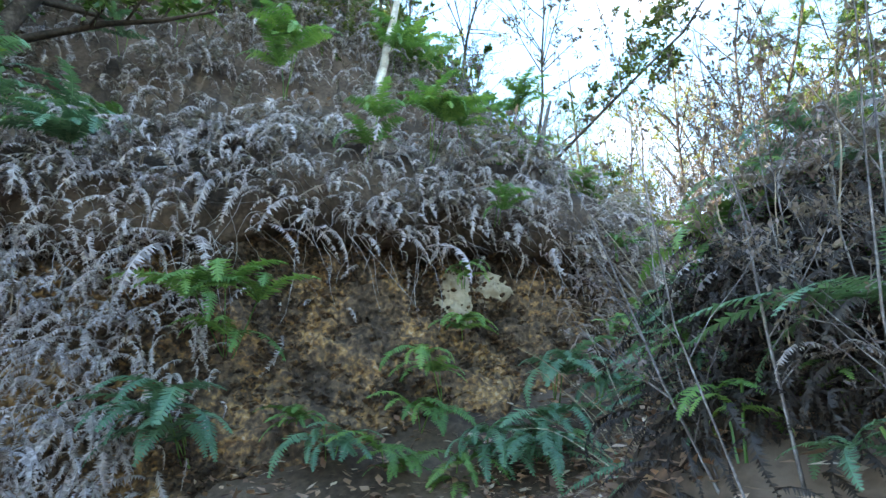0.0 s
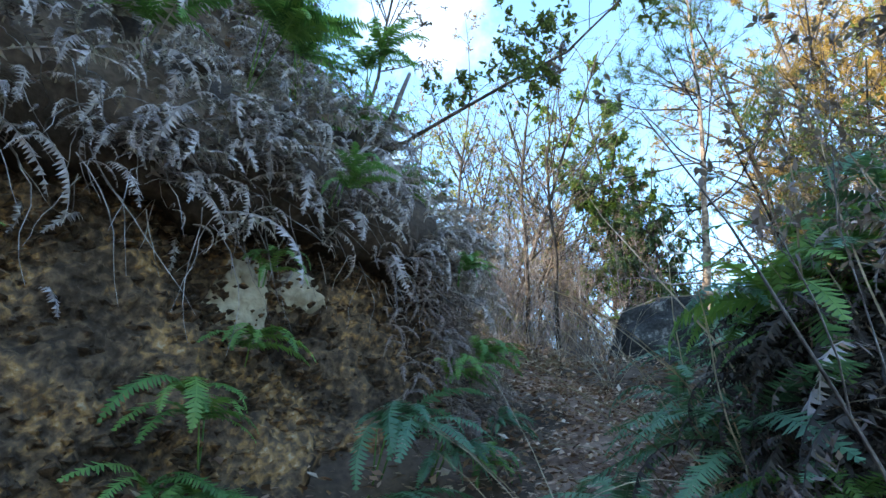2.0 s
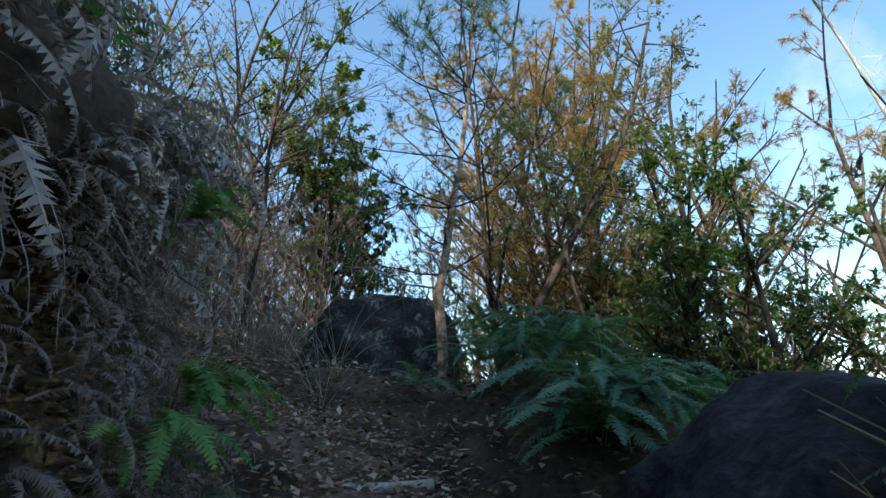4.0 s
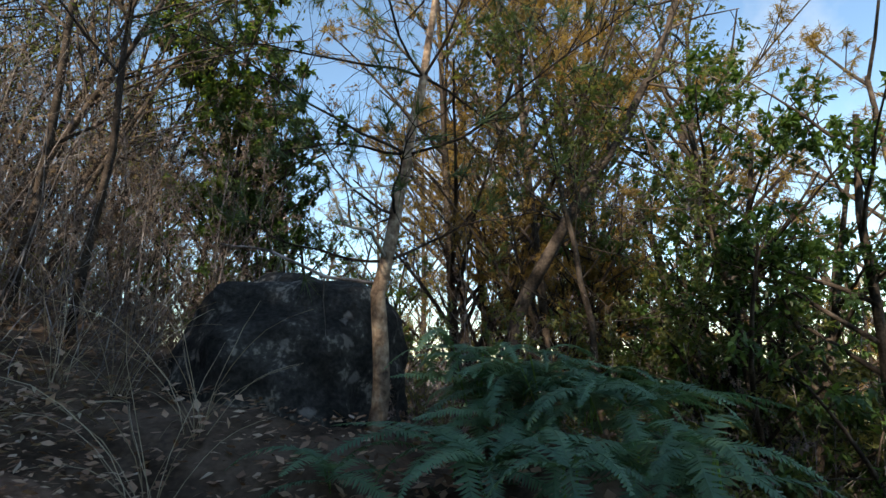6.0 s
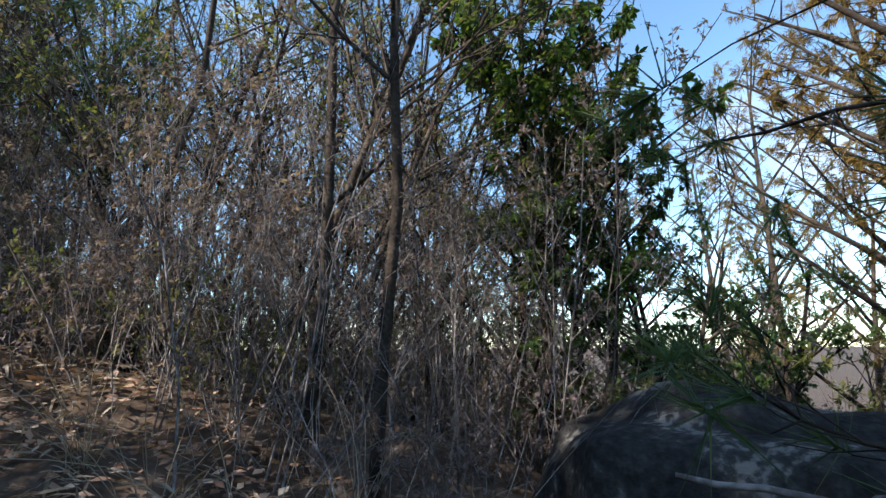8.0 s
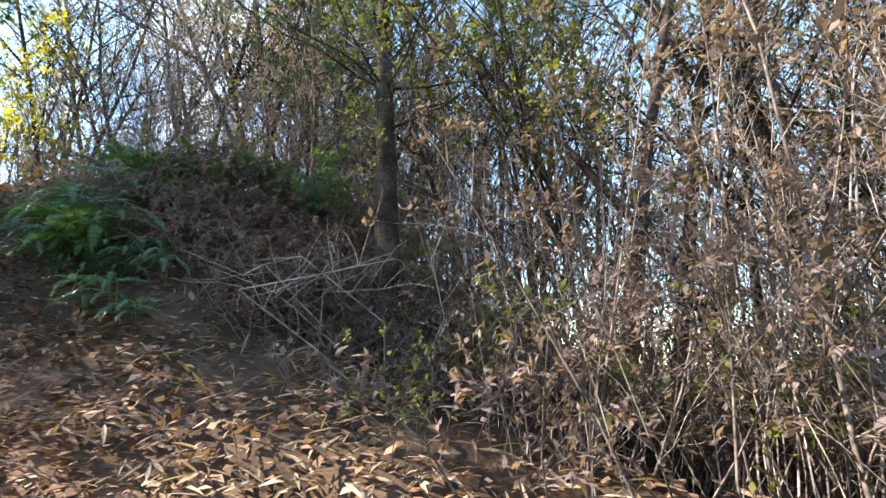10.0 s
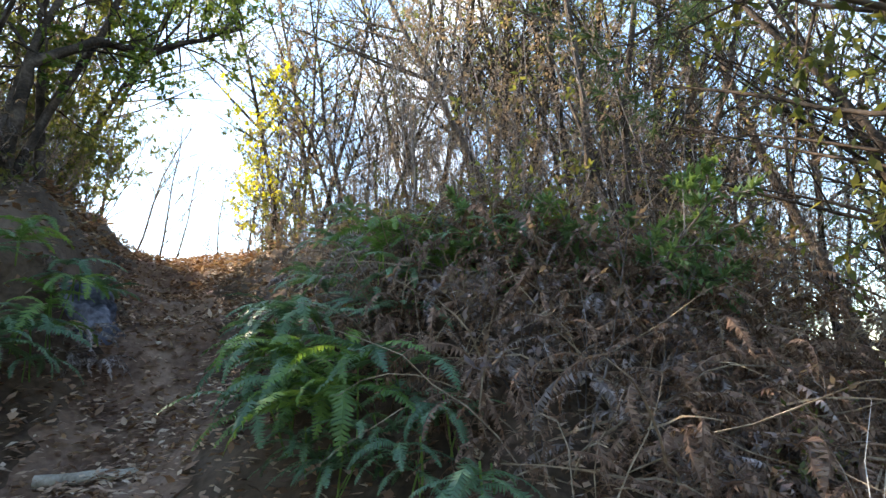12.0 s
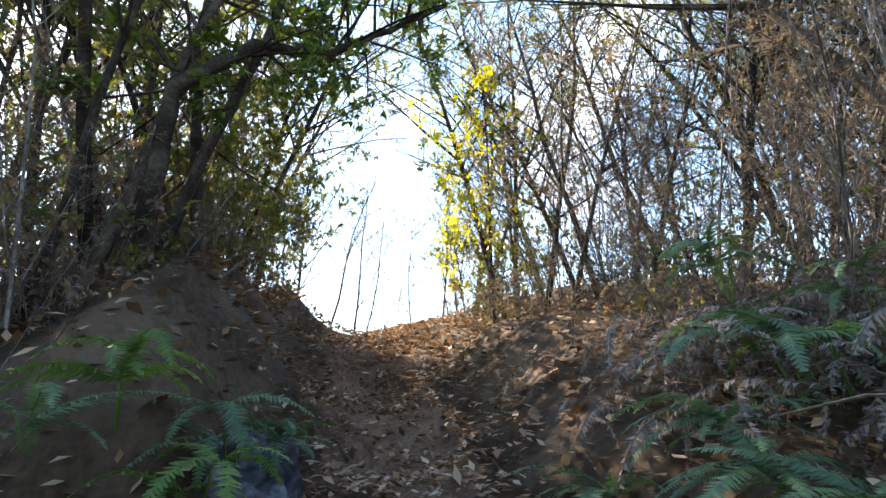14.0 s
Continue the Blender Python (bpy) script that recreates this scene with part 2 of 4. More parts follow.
    return tagged(ob, label, category, group)


rnd = random.Random(7)


def rv(s=1.0):
    return Vector((rnd.uniform(-s, s), rnd.uniform(-s, s), rnd.uniform(-s, s)))


def bend(p0, d, length, steps, droop=0.0, wob=0.1):
    """A wandering line from p0 along d; droop pulls it down (or up where negative)."""
    pts, p, d = [Vector(p0)], Vector(p0), Vector(d).normalized()
    for i in range(steps):
        d = (d + rv(wob) + Vector((0, 0, -droop / steps))).normalized()
        p = p + d * (length / steps)
        pts.append(p.copy())
    return pts


# ---- the lie of the land ----
LAND = [
    (0, -3, -1.2), (0, 0, 0), (-.2, .8, .3), (-.32, 1.5, .6), (-.1, 2.1, .82), (.8, 2.5, 1.25), (1.8, 2.95, 1.67), (2.5, 3.5, 2.05),
    (3.0, 3.95, 2.24), (3.2, 4.85, 2.55), (3.0, 6.1, 2.95), (2.67, 7.3, 3.35), (2.16, 8.2, 3.72), (1.4, 9.0, 4.0), (.7, 9.65, 4.36), (.1, 10.4, 4.68),
    (-.2, 10.95, 4.95), (-.95, 12.0, 5.42), (-1.6, 12.6, 5.78), (-2.4, 13.65, 6.4), (-3.5, 15, 6.75), (-5, 17, 6.7),
]
TRAIL = [p[:2] for p in LAND]
LAND += [
    (4.77, 6.09, 3.2), (4.1, 7.0, 3.5), (5.4, 5.2, 2.8), (3.6, 2.6, 2.6), (4.4, 2.7, 2.72), (4.6, 3.9, 2.72), (4.6, 4.5, 2.75), (5.4, 2.2, 2.2), (2.3, 1.8, 1.75), (1.0, 1.62, 1.72), (1.2, 1.3, 1.75), (1.55, 1.2, 1.7), (.9, .3, .7),
    (3.2, 9.8, 4.35), (2.1, 10.0, 4.95), (2.7, 9.95, 4.75), (1.75, 10.5, 5.3), (1.3, 10.6, 5.2), (.7, 11.5, 5.5), (2.3, 11.3, 5.4), (-.75, 10.3, 5.0), (-1.15, 10.7, 5.85), (-1.5, 11.05, 6.15), (-2.2, 11.2, 6.5), (-1.6, 11.55, 6.2), (-2.35, 12.05, 6.5),
    (-2.3, 12.4, 6.4), (-3.6, 13.4, 6.75), (-1.0, 13.8, 6.3), (5, 10, 3.6), (7, 9, 2.4), (8, 5, 1.2), (7, 2, .8), (4, -.5, .4), (9, 13, 1.6), (8, 18, 0.8), (12, 10, -.5), (5.5, 18, 3.6), (12, 16, -1), (14, 4, -2.5), (12, 0, -2), (6, 14, 3.4), (3.5, 14, 5.2), (0, 15, 6.3), (.75, 10.75, 5.15), (-.1, 12.0, 5.75), (-1.0, 13.0, 6.25), (-.85, 11.2, 5.45), (-1.75, 12.1, 5.98), (-2.7, 13.0, 6.5),
    (-4, 8, 5.2), (-3, 5, 3.4), (-1, 4.6, 2.7), (.8, 4.9, 2.9), (1.6, 6.5, 3.2), (-6, 2, 1.8), (-4, -2, -.2), (-1.6, 2.6, 1.2), (-3.2, 2.0, 1.1),
]
LXY, LZ = np.array([p[:2] for p in LAND], float), np.array([p[2] for p in LAND], float)
SLOPE = np.array((0.04, 0.435))
LRES = LZ - LXY @ SLOPE - 0.1
SCARP = [(-6, 1.6), (-3, 2.75), (-1.9, 3.2), (-1.05, 3.42), (-.45, 3.62), (.1, 3.82), (.6, 3.92), (1.15, 4.0), (1.5, 4.5), (1.55, 5.4), (1.4, 6.6)]


def scarp_side(x, y, line=SCARP):
    """Signed distance to the top line of the cut bank (positive behind it) and how far along it the nearest place lies."""
    best, along = np.full(np.shape(x), 1e9), np.zeros(np.shape(x))
    sign = np.ones(np.shape(x))
    total = 0.0
    for (ax, ay), (bx, by) in zip(line, line[1:]):
        dx, dy = bx - ax, by - ay
        ll = math.hypot(dx, dy)
        t = np.clip(((x - ax) * dx + (y - ay) * dy) / ll ** 2, 0, 1)
        d = np.hypot(x - ax - t * dx, y - ay - t * dy)
        near = d < best
        best = np.where(near, d, best)
        along = np.where(near, total + t * ll, along)
        sign = np.where(near, np.sign(dx * (y - ay) - dy * (x - ax)), sign)
        total += ll
    return best * sign, along / total


def smooth01(t):
    t = np.clip(t, 0, 1)
    return t * t * (3 - 2 * t)


def ground(x, y):
    x, y = np.asarray(x, float), np.asarray(y, float)
    d2 = (x[..., None] - LXY[:, 0]) ** 2 + (y[..., None] - LXY[:, 1]) ** 2
    w = 1 / (d2 + 0.06) ** 1.7
    r = np.hypot(x - 1.5, y - 6)
    z = 0.1 + np.clip(x, -12, 12) * SLOPE[0] + np.clip(y, -12, 18) * SLOPE[1] + (w * LRES).sum(-1) / w.sum(-1)
    side, along = scarp_side(x, y)
    rise = 1.75 * smooth01(along / 0.25 + 0.4) * (1 - smooth01((along - 0.62) / 0.3))
    z = z + rise * smooth01((side + 0.02) / 0.3) * (1 - 0.6 * smooth01((side - 0.8) / 3))
    crest = smooth01(along / 0.25 + 0.4) * (1 - smooth01((along - 0.52) / 0.25))
    z = z + 2.0 * crest * smooth01((side - 0.1) / 1.2) * (1 - smooth01((side - 2.4) / 3))
    # the upper trail lies sunken between two low banks
    lane = scarp_side(x, y, TRAIL)[0]
    z = z + 0.5 * smooth01((lane - 0.5) / 0.55) * smooth01((y - 9.9) / 0.7) * (1 - smooth01((y - 13.2) / 1.5)) * (1 - smooth01((lane - 2) / 2))
    z = z + 0.28 * smooth01((-lane - 0.5) / 0.5) * smooth01((y - 10.1) / 0.8) * (1 - smooth01((y - 13.2) / 1.5)) * (1 - smooth01((-lane - 1.6) / 2))
    far = smooth01((r - 11) / 40)
    z = z * (1 - far) - 7 * far
    z = z + 0.035 * np.sin(x * 3.1 + y * 1.3) * np.sin(y * 2.7 - x * 0.9) + 0.02 * np.sin(x * 7.3 + 1.0) * np.sin(y * 8.1)
    return z


def from_trail(x, y):
    best = 1e9
    for (ax, ay), (bx, by) in zip(TRAIL, TRAIL[1:]):
        t = max(0, min(1, ((x - ax) * (bx - ax) + (y - ay) * (by - ay)) / ((bx - ax) ** 2 + (by - ay) ** 2)))
        best = min(best, math.hypot(x - ax - t * (bx - ax), y - ay - t * (by - ay)))
    return best


inner = lambda a, b, s: list(np.arange(a, b + 1e-6, s))
outer = [0.3 * 1.32 ** i for i in range(1, 27)]
gx = [-5.5 - o for o in np.cumsum(outer)[::-1]] + inner(-5.5, 8.5, 0.1) + [8.5 + o for o in np.cumsum(outer)]
gy = [-3.5 - o for o in np.cumsum(outer)[::-1]] + inner(-3.5, 17.5, 0.1) + [17.5 + o for o in np.cumsum(outer)]
GX, GY = np.meshgrid(np.array(gx), np.array(gy))
GZ = ground(GX, GY)
GZ = GZ + np.random.default_rng(3).normal(0, 0.008, GZ.shape)
HX, HY = np.arange(-8, 12.01, 0.1), np.arange(-6, 20.01, 0.1)
HGRID = ground(*np.meshgrid(HX, HY))


def gz(x, y):
    """Height of the ground, read from a fine grid near the trail."""
    if not (-8 < x < 11.9 and -6 < y < 19.9):
        return float(ground(x, y))
    u, v = (x + 8) * 10, (y + 6) * 10
    i, j = int(u), int(v)
    u, v = u - i, v - j
    return float((HGRID[j, i] * (1 - u) + HGRID[j, i + 1] * u) * (1 - v) + (HGRID[j + 1, i] * (1 - u) + HGRID[j + 1, i + 1] * u) * v)


nx = len(gx)
me = bpy.data.meshes.new("ground")
me.from_pydata(np.stack([GX, GY, GZ], -1).reshape(-1, 3).tolist(), [], [(j * nx + i, j * nx + i + 1, (j + 1) * nx + i + 1, (j + 1) * nx + i) for j in range(len(gy) - 1) for i in range(nx - 1)])
me.materials.append(SOIL)
me.polygons.foreach_set("use_smooth", [True] * len(me.polygons))
tagged(new("ground", me), "steep hillside of brown leaf-strewn forest soil", "ground", kind="structure")

# the trodden footpath, a thin worn strip along the trail
fine = []
for (ax, ay), (bx, by) in zip(TRAIL, TRAIL[1:]):
    n = max(2, int(math.hypot(bx - ax, by - ay) / 0.12))
    fine += [(ax + (bx - ax) * k / n, ay + (by - ay) * k / n) for k in range(n)]
for k in range(3):
    fine = [fine[0]] + [((a[0] + b[0] + c[0]) / 3, (a[1] + b[1] + c[1]) / 3) for a, b, c in zip(fine, fine[1:], fine[2:])] + [fine[-1]]
b = Build()
ACROSS = 13
for i, (x, y) in enumerate(fine):
    a, c = fine[max(0, i - 1)], fine[min(len(fine) - 1, i + 1)]
    d = Vector((c[0] - a[0], c[1] - a[1], 0)).normalized()
    for k in range(ACROSS):
        u = (k / (ACROSS - 1) - 0.5) * (0.95 + 0.25 * noise.noise(Vector((x, y, 1)) * 1.7))
        px, py = x + d.y * u, y - d.x * u
        edge = abs(k / (ACROSS - 1) - 0.5) * 2
        b.v.append(Vector((px, py, gz(px, py) + 0.022 - 0.06 * edge ** 4 + 0.012 * noise.noise(Vector((px, py, 0)) * 6))))
for i in range(len(fine) - 1):
    for k in range(ACROSS - 1):
        j = i * ACROSS + k
        b.f.append((j, j + 1, j + ACROSS + 1, j + ACROSS))
tagged(new("footpath", b.mesh("footpath", TRODDEN, True)), "narrow trodden earth footpath with fallen leaves", "path", kind="structure")


# ---- the cut bank ----
def scarp_at(s):
    """Place and outward normal at the share s of the bank's line."""
    lens = [math.dist(a, b) for a, b in zip(SCARP, SCARP[1:])]
    left = s * sum(lens)
    for (a, b), ll in zip(zip(SCARP, SCARP[1:]), lens):
        if left <= ll or b == SCARP[-1]:
            t = left / ll
            d = ((b[0] - a[0]) / ll, (b[1] - a[1]) / ll)
            return Vector((a[0] + (b[0] - a[0]) * t, a[1] + (b[1] - a[1]) * t, 0)), Vector((d[1], -d[0], 0))
        left -= ll


def scarp_smooth(s):
    p0, n0 = scarp_at(max(0, s - 0.025))
    p1, n1 = scarp_at(min(1, s + 0.025))
    p2, n2 = scarp_at(s)
    return (p0 + p1 + p2) / 3, (n0 + n1 + n2).normalized()


def brim(s):
    """Height of the lower edge of the fern mat."""
    return 2.98 - 2.4 * max(0, 0.5 - max(s, 0.25)) - 0.55 * max(0, s - 0.72) * 2 + 0.05 * math.sin(s * 40)


b = Build()
NU, NV = 400, 110
for i in range(NU + 1):
    s = 0.06 + 0.84 * i / NU
    p, n = scarp_smooth(s)
    foot = gz(p.x + n.x * 0.45, p.y + n.y * 0.45) - 0.15
    top = brim(s) + 0.2
    for j in range(NV + 1):
        v = j / NV
        z = foot + (top - foot) * v
        q = Vector((p.x, p.y, z))
        cell = noise.voronoi(q * 7 + Vector((3, 2, 1)) + noise.noise_vector(q * 5) * 0.6)[0]
        lump = noise.fractal(q * 1.7, 0.8, 2.0, 5) * 0.085 + noise.fractal(q * 8, 0.7, 2.0, 5) * 0.035 + min(cell[1] - cell[0], 0.35) * 0.07
        crack = -0.05 * max(0, noise.noise(q * 3.3 + Vector((5, 1, 2))) - 0.25)
        slope = 0.34 * (1 - v) ** 2.2 + 0.10
        b.v.append(p + n * (slope + lump + crack) + Vector((0, 0, z + lump * 0.4)))
for i in range(NU):
    for j in range(NV):
        k = i * (NV + 1) + j
        b.f.append((k, k + NV + 1, k + NV + 2, k + 1))
bank = new("earth_bank", b.mesh("earth_bank", BANK, True))
tagged(bank, "steep cut bank of weathered brown and ochre earth", "bank", kind="structure")

NU = 240
# the overhanging mat of roots and soil on top of it
b = Build()
PROFILE = [(0.06, 0.12), (0.16, -0.02), (0.30, 0.06), (0.34, 0.28), (0.26, 0.55), (0.10, 0.85), (-0.25, 1.1), (-0.8, 1.15)]
for i in range(NU + 1):
    s = 0.05 + 0.86 * i / NU
    p, n = scarp_smooth(s)
    for off, h in PROFILE:
        q = Vector((p.x, p.y, brim(s) + h))
        w = noise.fractal(q * 2.5, 0.8, 2.0, 4) * 0.13 + noise.fractal(q * 12, 0.8, 2.0, 3) * 0.03
        back = max(0, -off)
        zz = brim(s) + h + w * 0.6
        if off <= -0.25:
            zz = gz(p.x + n.x * off, p.y + n.y * off) + (0.05 if off > -0.5 else -0.2)
        b.v.append(p + n * (off + w) + Vector((0, 0, zz)))
m = len(PROFILE)
for i in range(NU):
    for j in range(m - 1):
        k = i * m + j
        b.f.append((k, k + m, k + m + 1, k + 1))
tagged(new("root_mat", b.mesh("root_mat", SOIL, True)), "dark overhanging mat of roots and soil along the bank", "root mat", kind="structure")


def boulder(name, label, at, radii, material, seed, rot=0, rough=0.16, sub=5, flat=0.0):
    bm = bmesh.new()
    bmesh.ops.create_icosphere(bm, subdivisions=sub, radius=1)
    for v in bm.verts:
        c = v.co.copy()
        w = noise.fractal(c * 1.1 + Vector((seed, 0, 0)), 0.7, 2.0, 3) * rough + noise.fractal(c * 5 + Vector((0, seed, 0)), 0.8, 2.0, 4) * rough * 0.16
        c = c * (1 + w)
        if flat:
            c.z -= max(0, c.z - 1 + flat * 2.2) * 0.6
        v.co = Vector((c.x * radii[0], c.y * radii[1], c.z * radii[2]))
    me = bpy.data.meshes.new(name)
    bm.to_mesh(me)
    bm.free()
    me.materials.append(material)
    me.polygons.foreach_set("use_smooth", [True] * len(me.polygons))
    ob = new(name, me)
    ob.matrix_world = pose(*at, 0, 0, rot)
    return tagged(ob, label, "boulder" if radii[0] > 0.3 else "stone")


boulder("boulder", "large dark granite boulder with pale lichen spots", (5.55, 5.0, 2.9), (0.82, 0.98, 1.1), STONE, 4.3, -28, 0.2, 5, 0.14)
boulder("boulder", "low dark brown weathered rock beside the trail", (2.2, 1.78, 1.78), (0.82, 0.66, 0.68), ROCK, 8.0, 20, 0.22)
boulder("boulder", "pale crumbling rock set in the earth bank", (0.10, 3.75, 2.64), (0.17, 0.12, 0.26), PALE, 5.0, 10, 0.28, 5)
boulder("boulder", "pale crumbling rock set in the earth bank", (0.34, 3.83, 2.76), (0.22, 0.12, 0.14), PALE, 6.0, -15, 0.28, 5)


# ---- ferns ----
def frond_mesh(name, material, length, width, pairs, arc, gap=0.0, curl=0.0):
    """One toothed pinna strip along +y that arches downwards by arc degrees."""
    b = Build()
    pts, p, a = [], Vector((0, 0, 0)), radians(arc * 0.25)
    n = 8
    for i in range(n + 1):
        pts.append(p.copy())
        p = p + Vector((curl * 0.02 * math.sin(i * 0.8), math.cos(a), math.sin(a))) * (length / n)
        a -= radians(arc) / n
    b.tube(pts, [0.0035 * (1 - 0.8 * i / n) for i in range(n + 1)], 3, False)
    for k in range(pairs):
        t = 0.06 + 0.94 * k / pairs
        i = min(int(t * n), n - 1)
        q = pts[i].lerp(pts[i + 1], t * n - i)
        d = (pts[i + 1] - pts[i]).normalized()
        up = Vector((1, 0, 0)).cross(d)
        w = width * 0.5 * min(1, 0.35 + t * 3.5) * (1 - t ** 3) ** 0.8 + 0.004
        for sgn in (-1, 1):
            if gap and rnd.random() < gap:
                continue
            out = (Vector((sgn, 0, 0)) + d * 0.38 + up * (-0.2 + rnd.uniform(-0.25, 0.25) - curl * rnd.random())).normalized()
            if gap:
                b.blade(q, out, up, w * rnd.uniform(0.85, 1.1), length / pairs * 0.95)
                continue
            w1, half = w * rnd.uniform(0.85, 1.1), length / pairs * 0.46
            i0 = len(b.v)
            b.v += [q - d * half, q + d * half, q + out * w1 * 0.65 + d * half * 0.75, q + out * w1, q + out * w1 * 0.65 - d * half * 0.45]
            b.f.append((i0, i0 + 1, i0 + 2, i0 + 3, i0 + 4))
    return b.mesh(name, material)


GREEN_FRONDS = [frond_mesh("frond", FERN, 0.34, 0.088, 24, a) for a in (75, 100, 135, 90)]
BLUE_FRONDS = [frond_mesh("frond", FERNBLUE, 0.36, 0.088, 24, a) for a in (70, 95, 130, 85)]
LONG_FRONDS = [frond_mesh("frond", FERNBLUE, 0.62, 0.13, 36, a) for a in (50, 70, 95)]
DEAD_FRONDS = [frond_mesh("frond", FERNDRY, 0.32, 0.06, 26, a, 0.15, 0.8) for a in (85, 115, 140, 160)]
STEM = Build()
STEM.tube(bend((0, 0, 0), (0, 0.25, 1), 0.3, 5, 0.1, 0.06), [0.004] * 6, 4)
STEM_GREEN, STEM_DRY = STEM.mesh("stem", FERN), STEM.mesh("stem", DRYSTEM)


def fern(at, n=9, size=1.0, kind="green", lean=(0, 0), spread=1.0, group="ferns"):
    """A clump: thin stems from one root, each ending in a fan of toothed strips."""
    meshes = {"green": GREEN_FRONDS, "blue": BLUE_FRONDS, "long": LONG_FRONDS, "dead": DEAD_FRONDS}[kind]
    words = {"green": "bright green fern with toothed arching fronds", "blue": "blue-green fern with toothed drooping fronds",
             "long": "large green fern with long arching fronds", "dead": "withered grey-brown fern with hanging curled fronds"}[kind]
    root = thing("fern" if kind != "dead" else "dead_fern", words, "fern", group, at)
    root.rotation_euler = (0, 0, rnd.uniform(0, 6.28))
    back = Euler((0, 0, -root.rotation_euler.z)).to_matrix()
    tilt = back @ Vector((lean[0], lean[1], 0))
    stems = max(1, round(n / 5))
    heads = []
    for k in range(stems):
        h = rnd.uniform(0.12, 0.34) * size * (0.35 if kind in ("dead", "long") else 1)
        d = (Vector((rnd.uniform(-.5, .5), rnd.uniform(-.5, .5), 0.9)) + tilt).normalized()
        o = part("stem", STEM_DRY if kind == "dead" else STEM_GREEN, None, root)
        q = d.to_track_quat("Z", "Y")
        o.matrix_basis = Matrix.LocRotScale((rnd.uniform(-.03, .03), rnd.uniform(-.03, .03), -0.03), q, (1, 1, h / 0.29))
        heads.append(d * (h - 0.02))
    for k in range(n):
        a = math.tau * k / n + rnd.uniform(-.35, .35)
        o = part("frond", rnd.choice(meshes), None, root)
        d = Vector((math.cos(a), math.sin(a), 0)) * spread + tilt * 1.1
        yaw = math.atan2(-d.x, d.y)
        s = size * rnd.uniform(0.7, 1.15)
        o.matrix_basis = Matrix.LocRotScale(heads[k % stems], Euler((rnd.uniform(-.25, .4), rnd.uniform(-.4, .4), yaw)), (s, s, s))
    return root


def on(x, y, dz=0.0):
    return (x, y, gz(x, y) + dz)


# green ferns on and below the bank
for x, y, z, n, size, kind in (
        (-1.32, 3.18, 2.30, 15, 1.05, "green"), (-1.40, 3.05, 1.72, 15, 1.0, "blue"), (-0.02, 3.45, 2.06, 7, 0.8, "green"), (-0.66, 3.2, 1.60, 8, 0.75, "blue"),
        (-0.85, 3.2, 1.78, 6, 0.6, "green"), (-0.16, 3.35, 1.80, 7, 0.75, "green"), (0.23, 3.2, 1.62, 10, 0.85, "blue"), (0.50, 3.25, 1.72, 11, 0.9, "blue"),
        (0.17, 3.66, 2.48, 6, 0.7, "green"), (0.18, 3.58, 2.9, 5, 0.5, "green"), (0.42, 3.32, 3.28, 6, 0.5, "green"), (-1.25, 3.4, 4.5, 9, 1.0, "green"),
        (-0.07, 3.45, 3.9, 8, 1.0, "green"), (0.7, 3.7, 4.3, 7, 0.8, "green"), (-2.3, 2.75, 3.4, 8, 1.0, "blue"), (-2.75, 2.7, 3.75, 8, 1.0, "blue"),
        (0.95, 3.3, 2.0, 11, 0.9, "blue"), (0.72, 3.4, 1.95, 9, 0.85, "blue"), (1.2, 3.55, 2.45, 8, 0.9, "green"), (1.5, 3.7, 2.55, 9, 1.1, "green"),
        (-0.3, 3.1, 1.55, 8, 0.7, "green"), (1.25, 3.35, 2.0, 9, 0.8, "green"), (1.35, 3.6, 3.1, 7, 0.8, "green"), (0.2, 3.5, 4.0, 7, 0.8, "green"),
        (-0.55, 3.35, 3.75, 7, 0.9, "green"), (0.55, 3.1, 1.55, 8, 0.8, "blue"), (0.05, 3.1, 1.5, 7, 0.7, "green"), (1.6, 3.75, 2.2, 9, 0.9, "blue")):
    fern((x, y, z - 0.17), n + 5, size * (1.45 if x < 0.8 else 0.85), kind, (0.1, -0.9), 0.85, "ferns on the bank")

# withered ferns hanging over its edge
for i in range(80):
    s = 0.16 + 0.72 * ((i * 0.618) % 1.0)
    h = rnd.choice((0.02, 0.1, 0.2, 0.32, 0.45, 0.6, 0.8))
    off = {0.02: 0.26, 0.1: 0.34, 0.2: 0.38, 0.32: 0.37, 0.45: 0.31, 0.6: 0.24, 0.8: 0.14}[h] - 0.03
    p, n = scarp_smooth(s)
    fern(tuple(p + n * off + Vector((0, 0, brim(s) + h + 0.05))), rnd.randint(8, 12), rnd.uniform(0.9, 1.5), "dead", (n.x * 0.95, n.y * 0.95), 0.75, "withered ferns on the bank")
for x, y, z in ((-2.0, 2.7, 2.0), (-1.9, 2.75, 1.7), (-2.2, 2.6, 2.3), (-1.75, 2.85, 2.2), (-2.0, 2.55, 1.5), (-2.4, 2.5, 1.9)):
    fern((x, y, z), 10, 1.1, "dead", (0.1, -0.8), 0.8, "withered ferns on the bank")

# ferns, withered and green, on the slope above the edge
for i in range(52):
    s = 0.12 + 0.7 * ((i * 0.618) % 1.0)
    p, n = scarp_smooth(s)
    off = -rnd.uniform(0.0, 1.3)
    q = p + n * off
    fern((q.x, q.y, max(gz(q.x, q.y) + 0.1, brim(s) + 0.8 if off > -0.3 else 0)), rnd.randint(8, 12), rnd.uniform(1.0, 1.7), rnd.choice(("dead", "dead", "green", "blue")), (n.x * 0.7, n.y * 0.7), 0.8, "ferns on the slope above the bank")

# the fern mound across the trail
for k in range(26):
    x, y = rnd.uniform(0.85, 2.5), rnd.uniform(0.6, 2.0)
    if math.hypot(x - 2.25, y - 1.7) < 1.0 or x > 1.5 and y > 1.1:
        continue
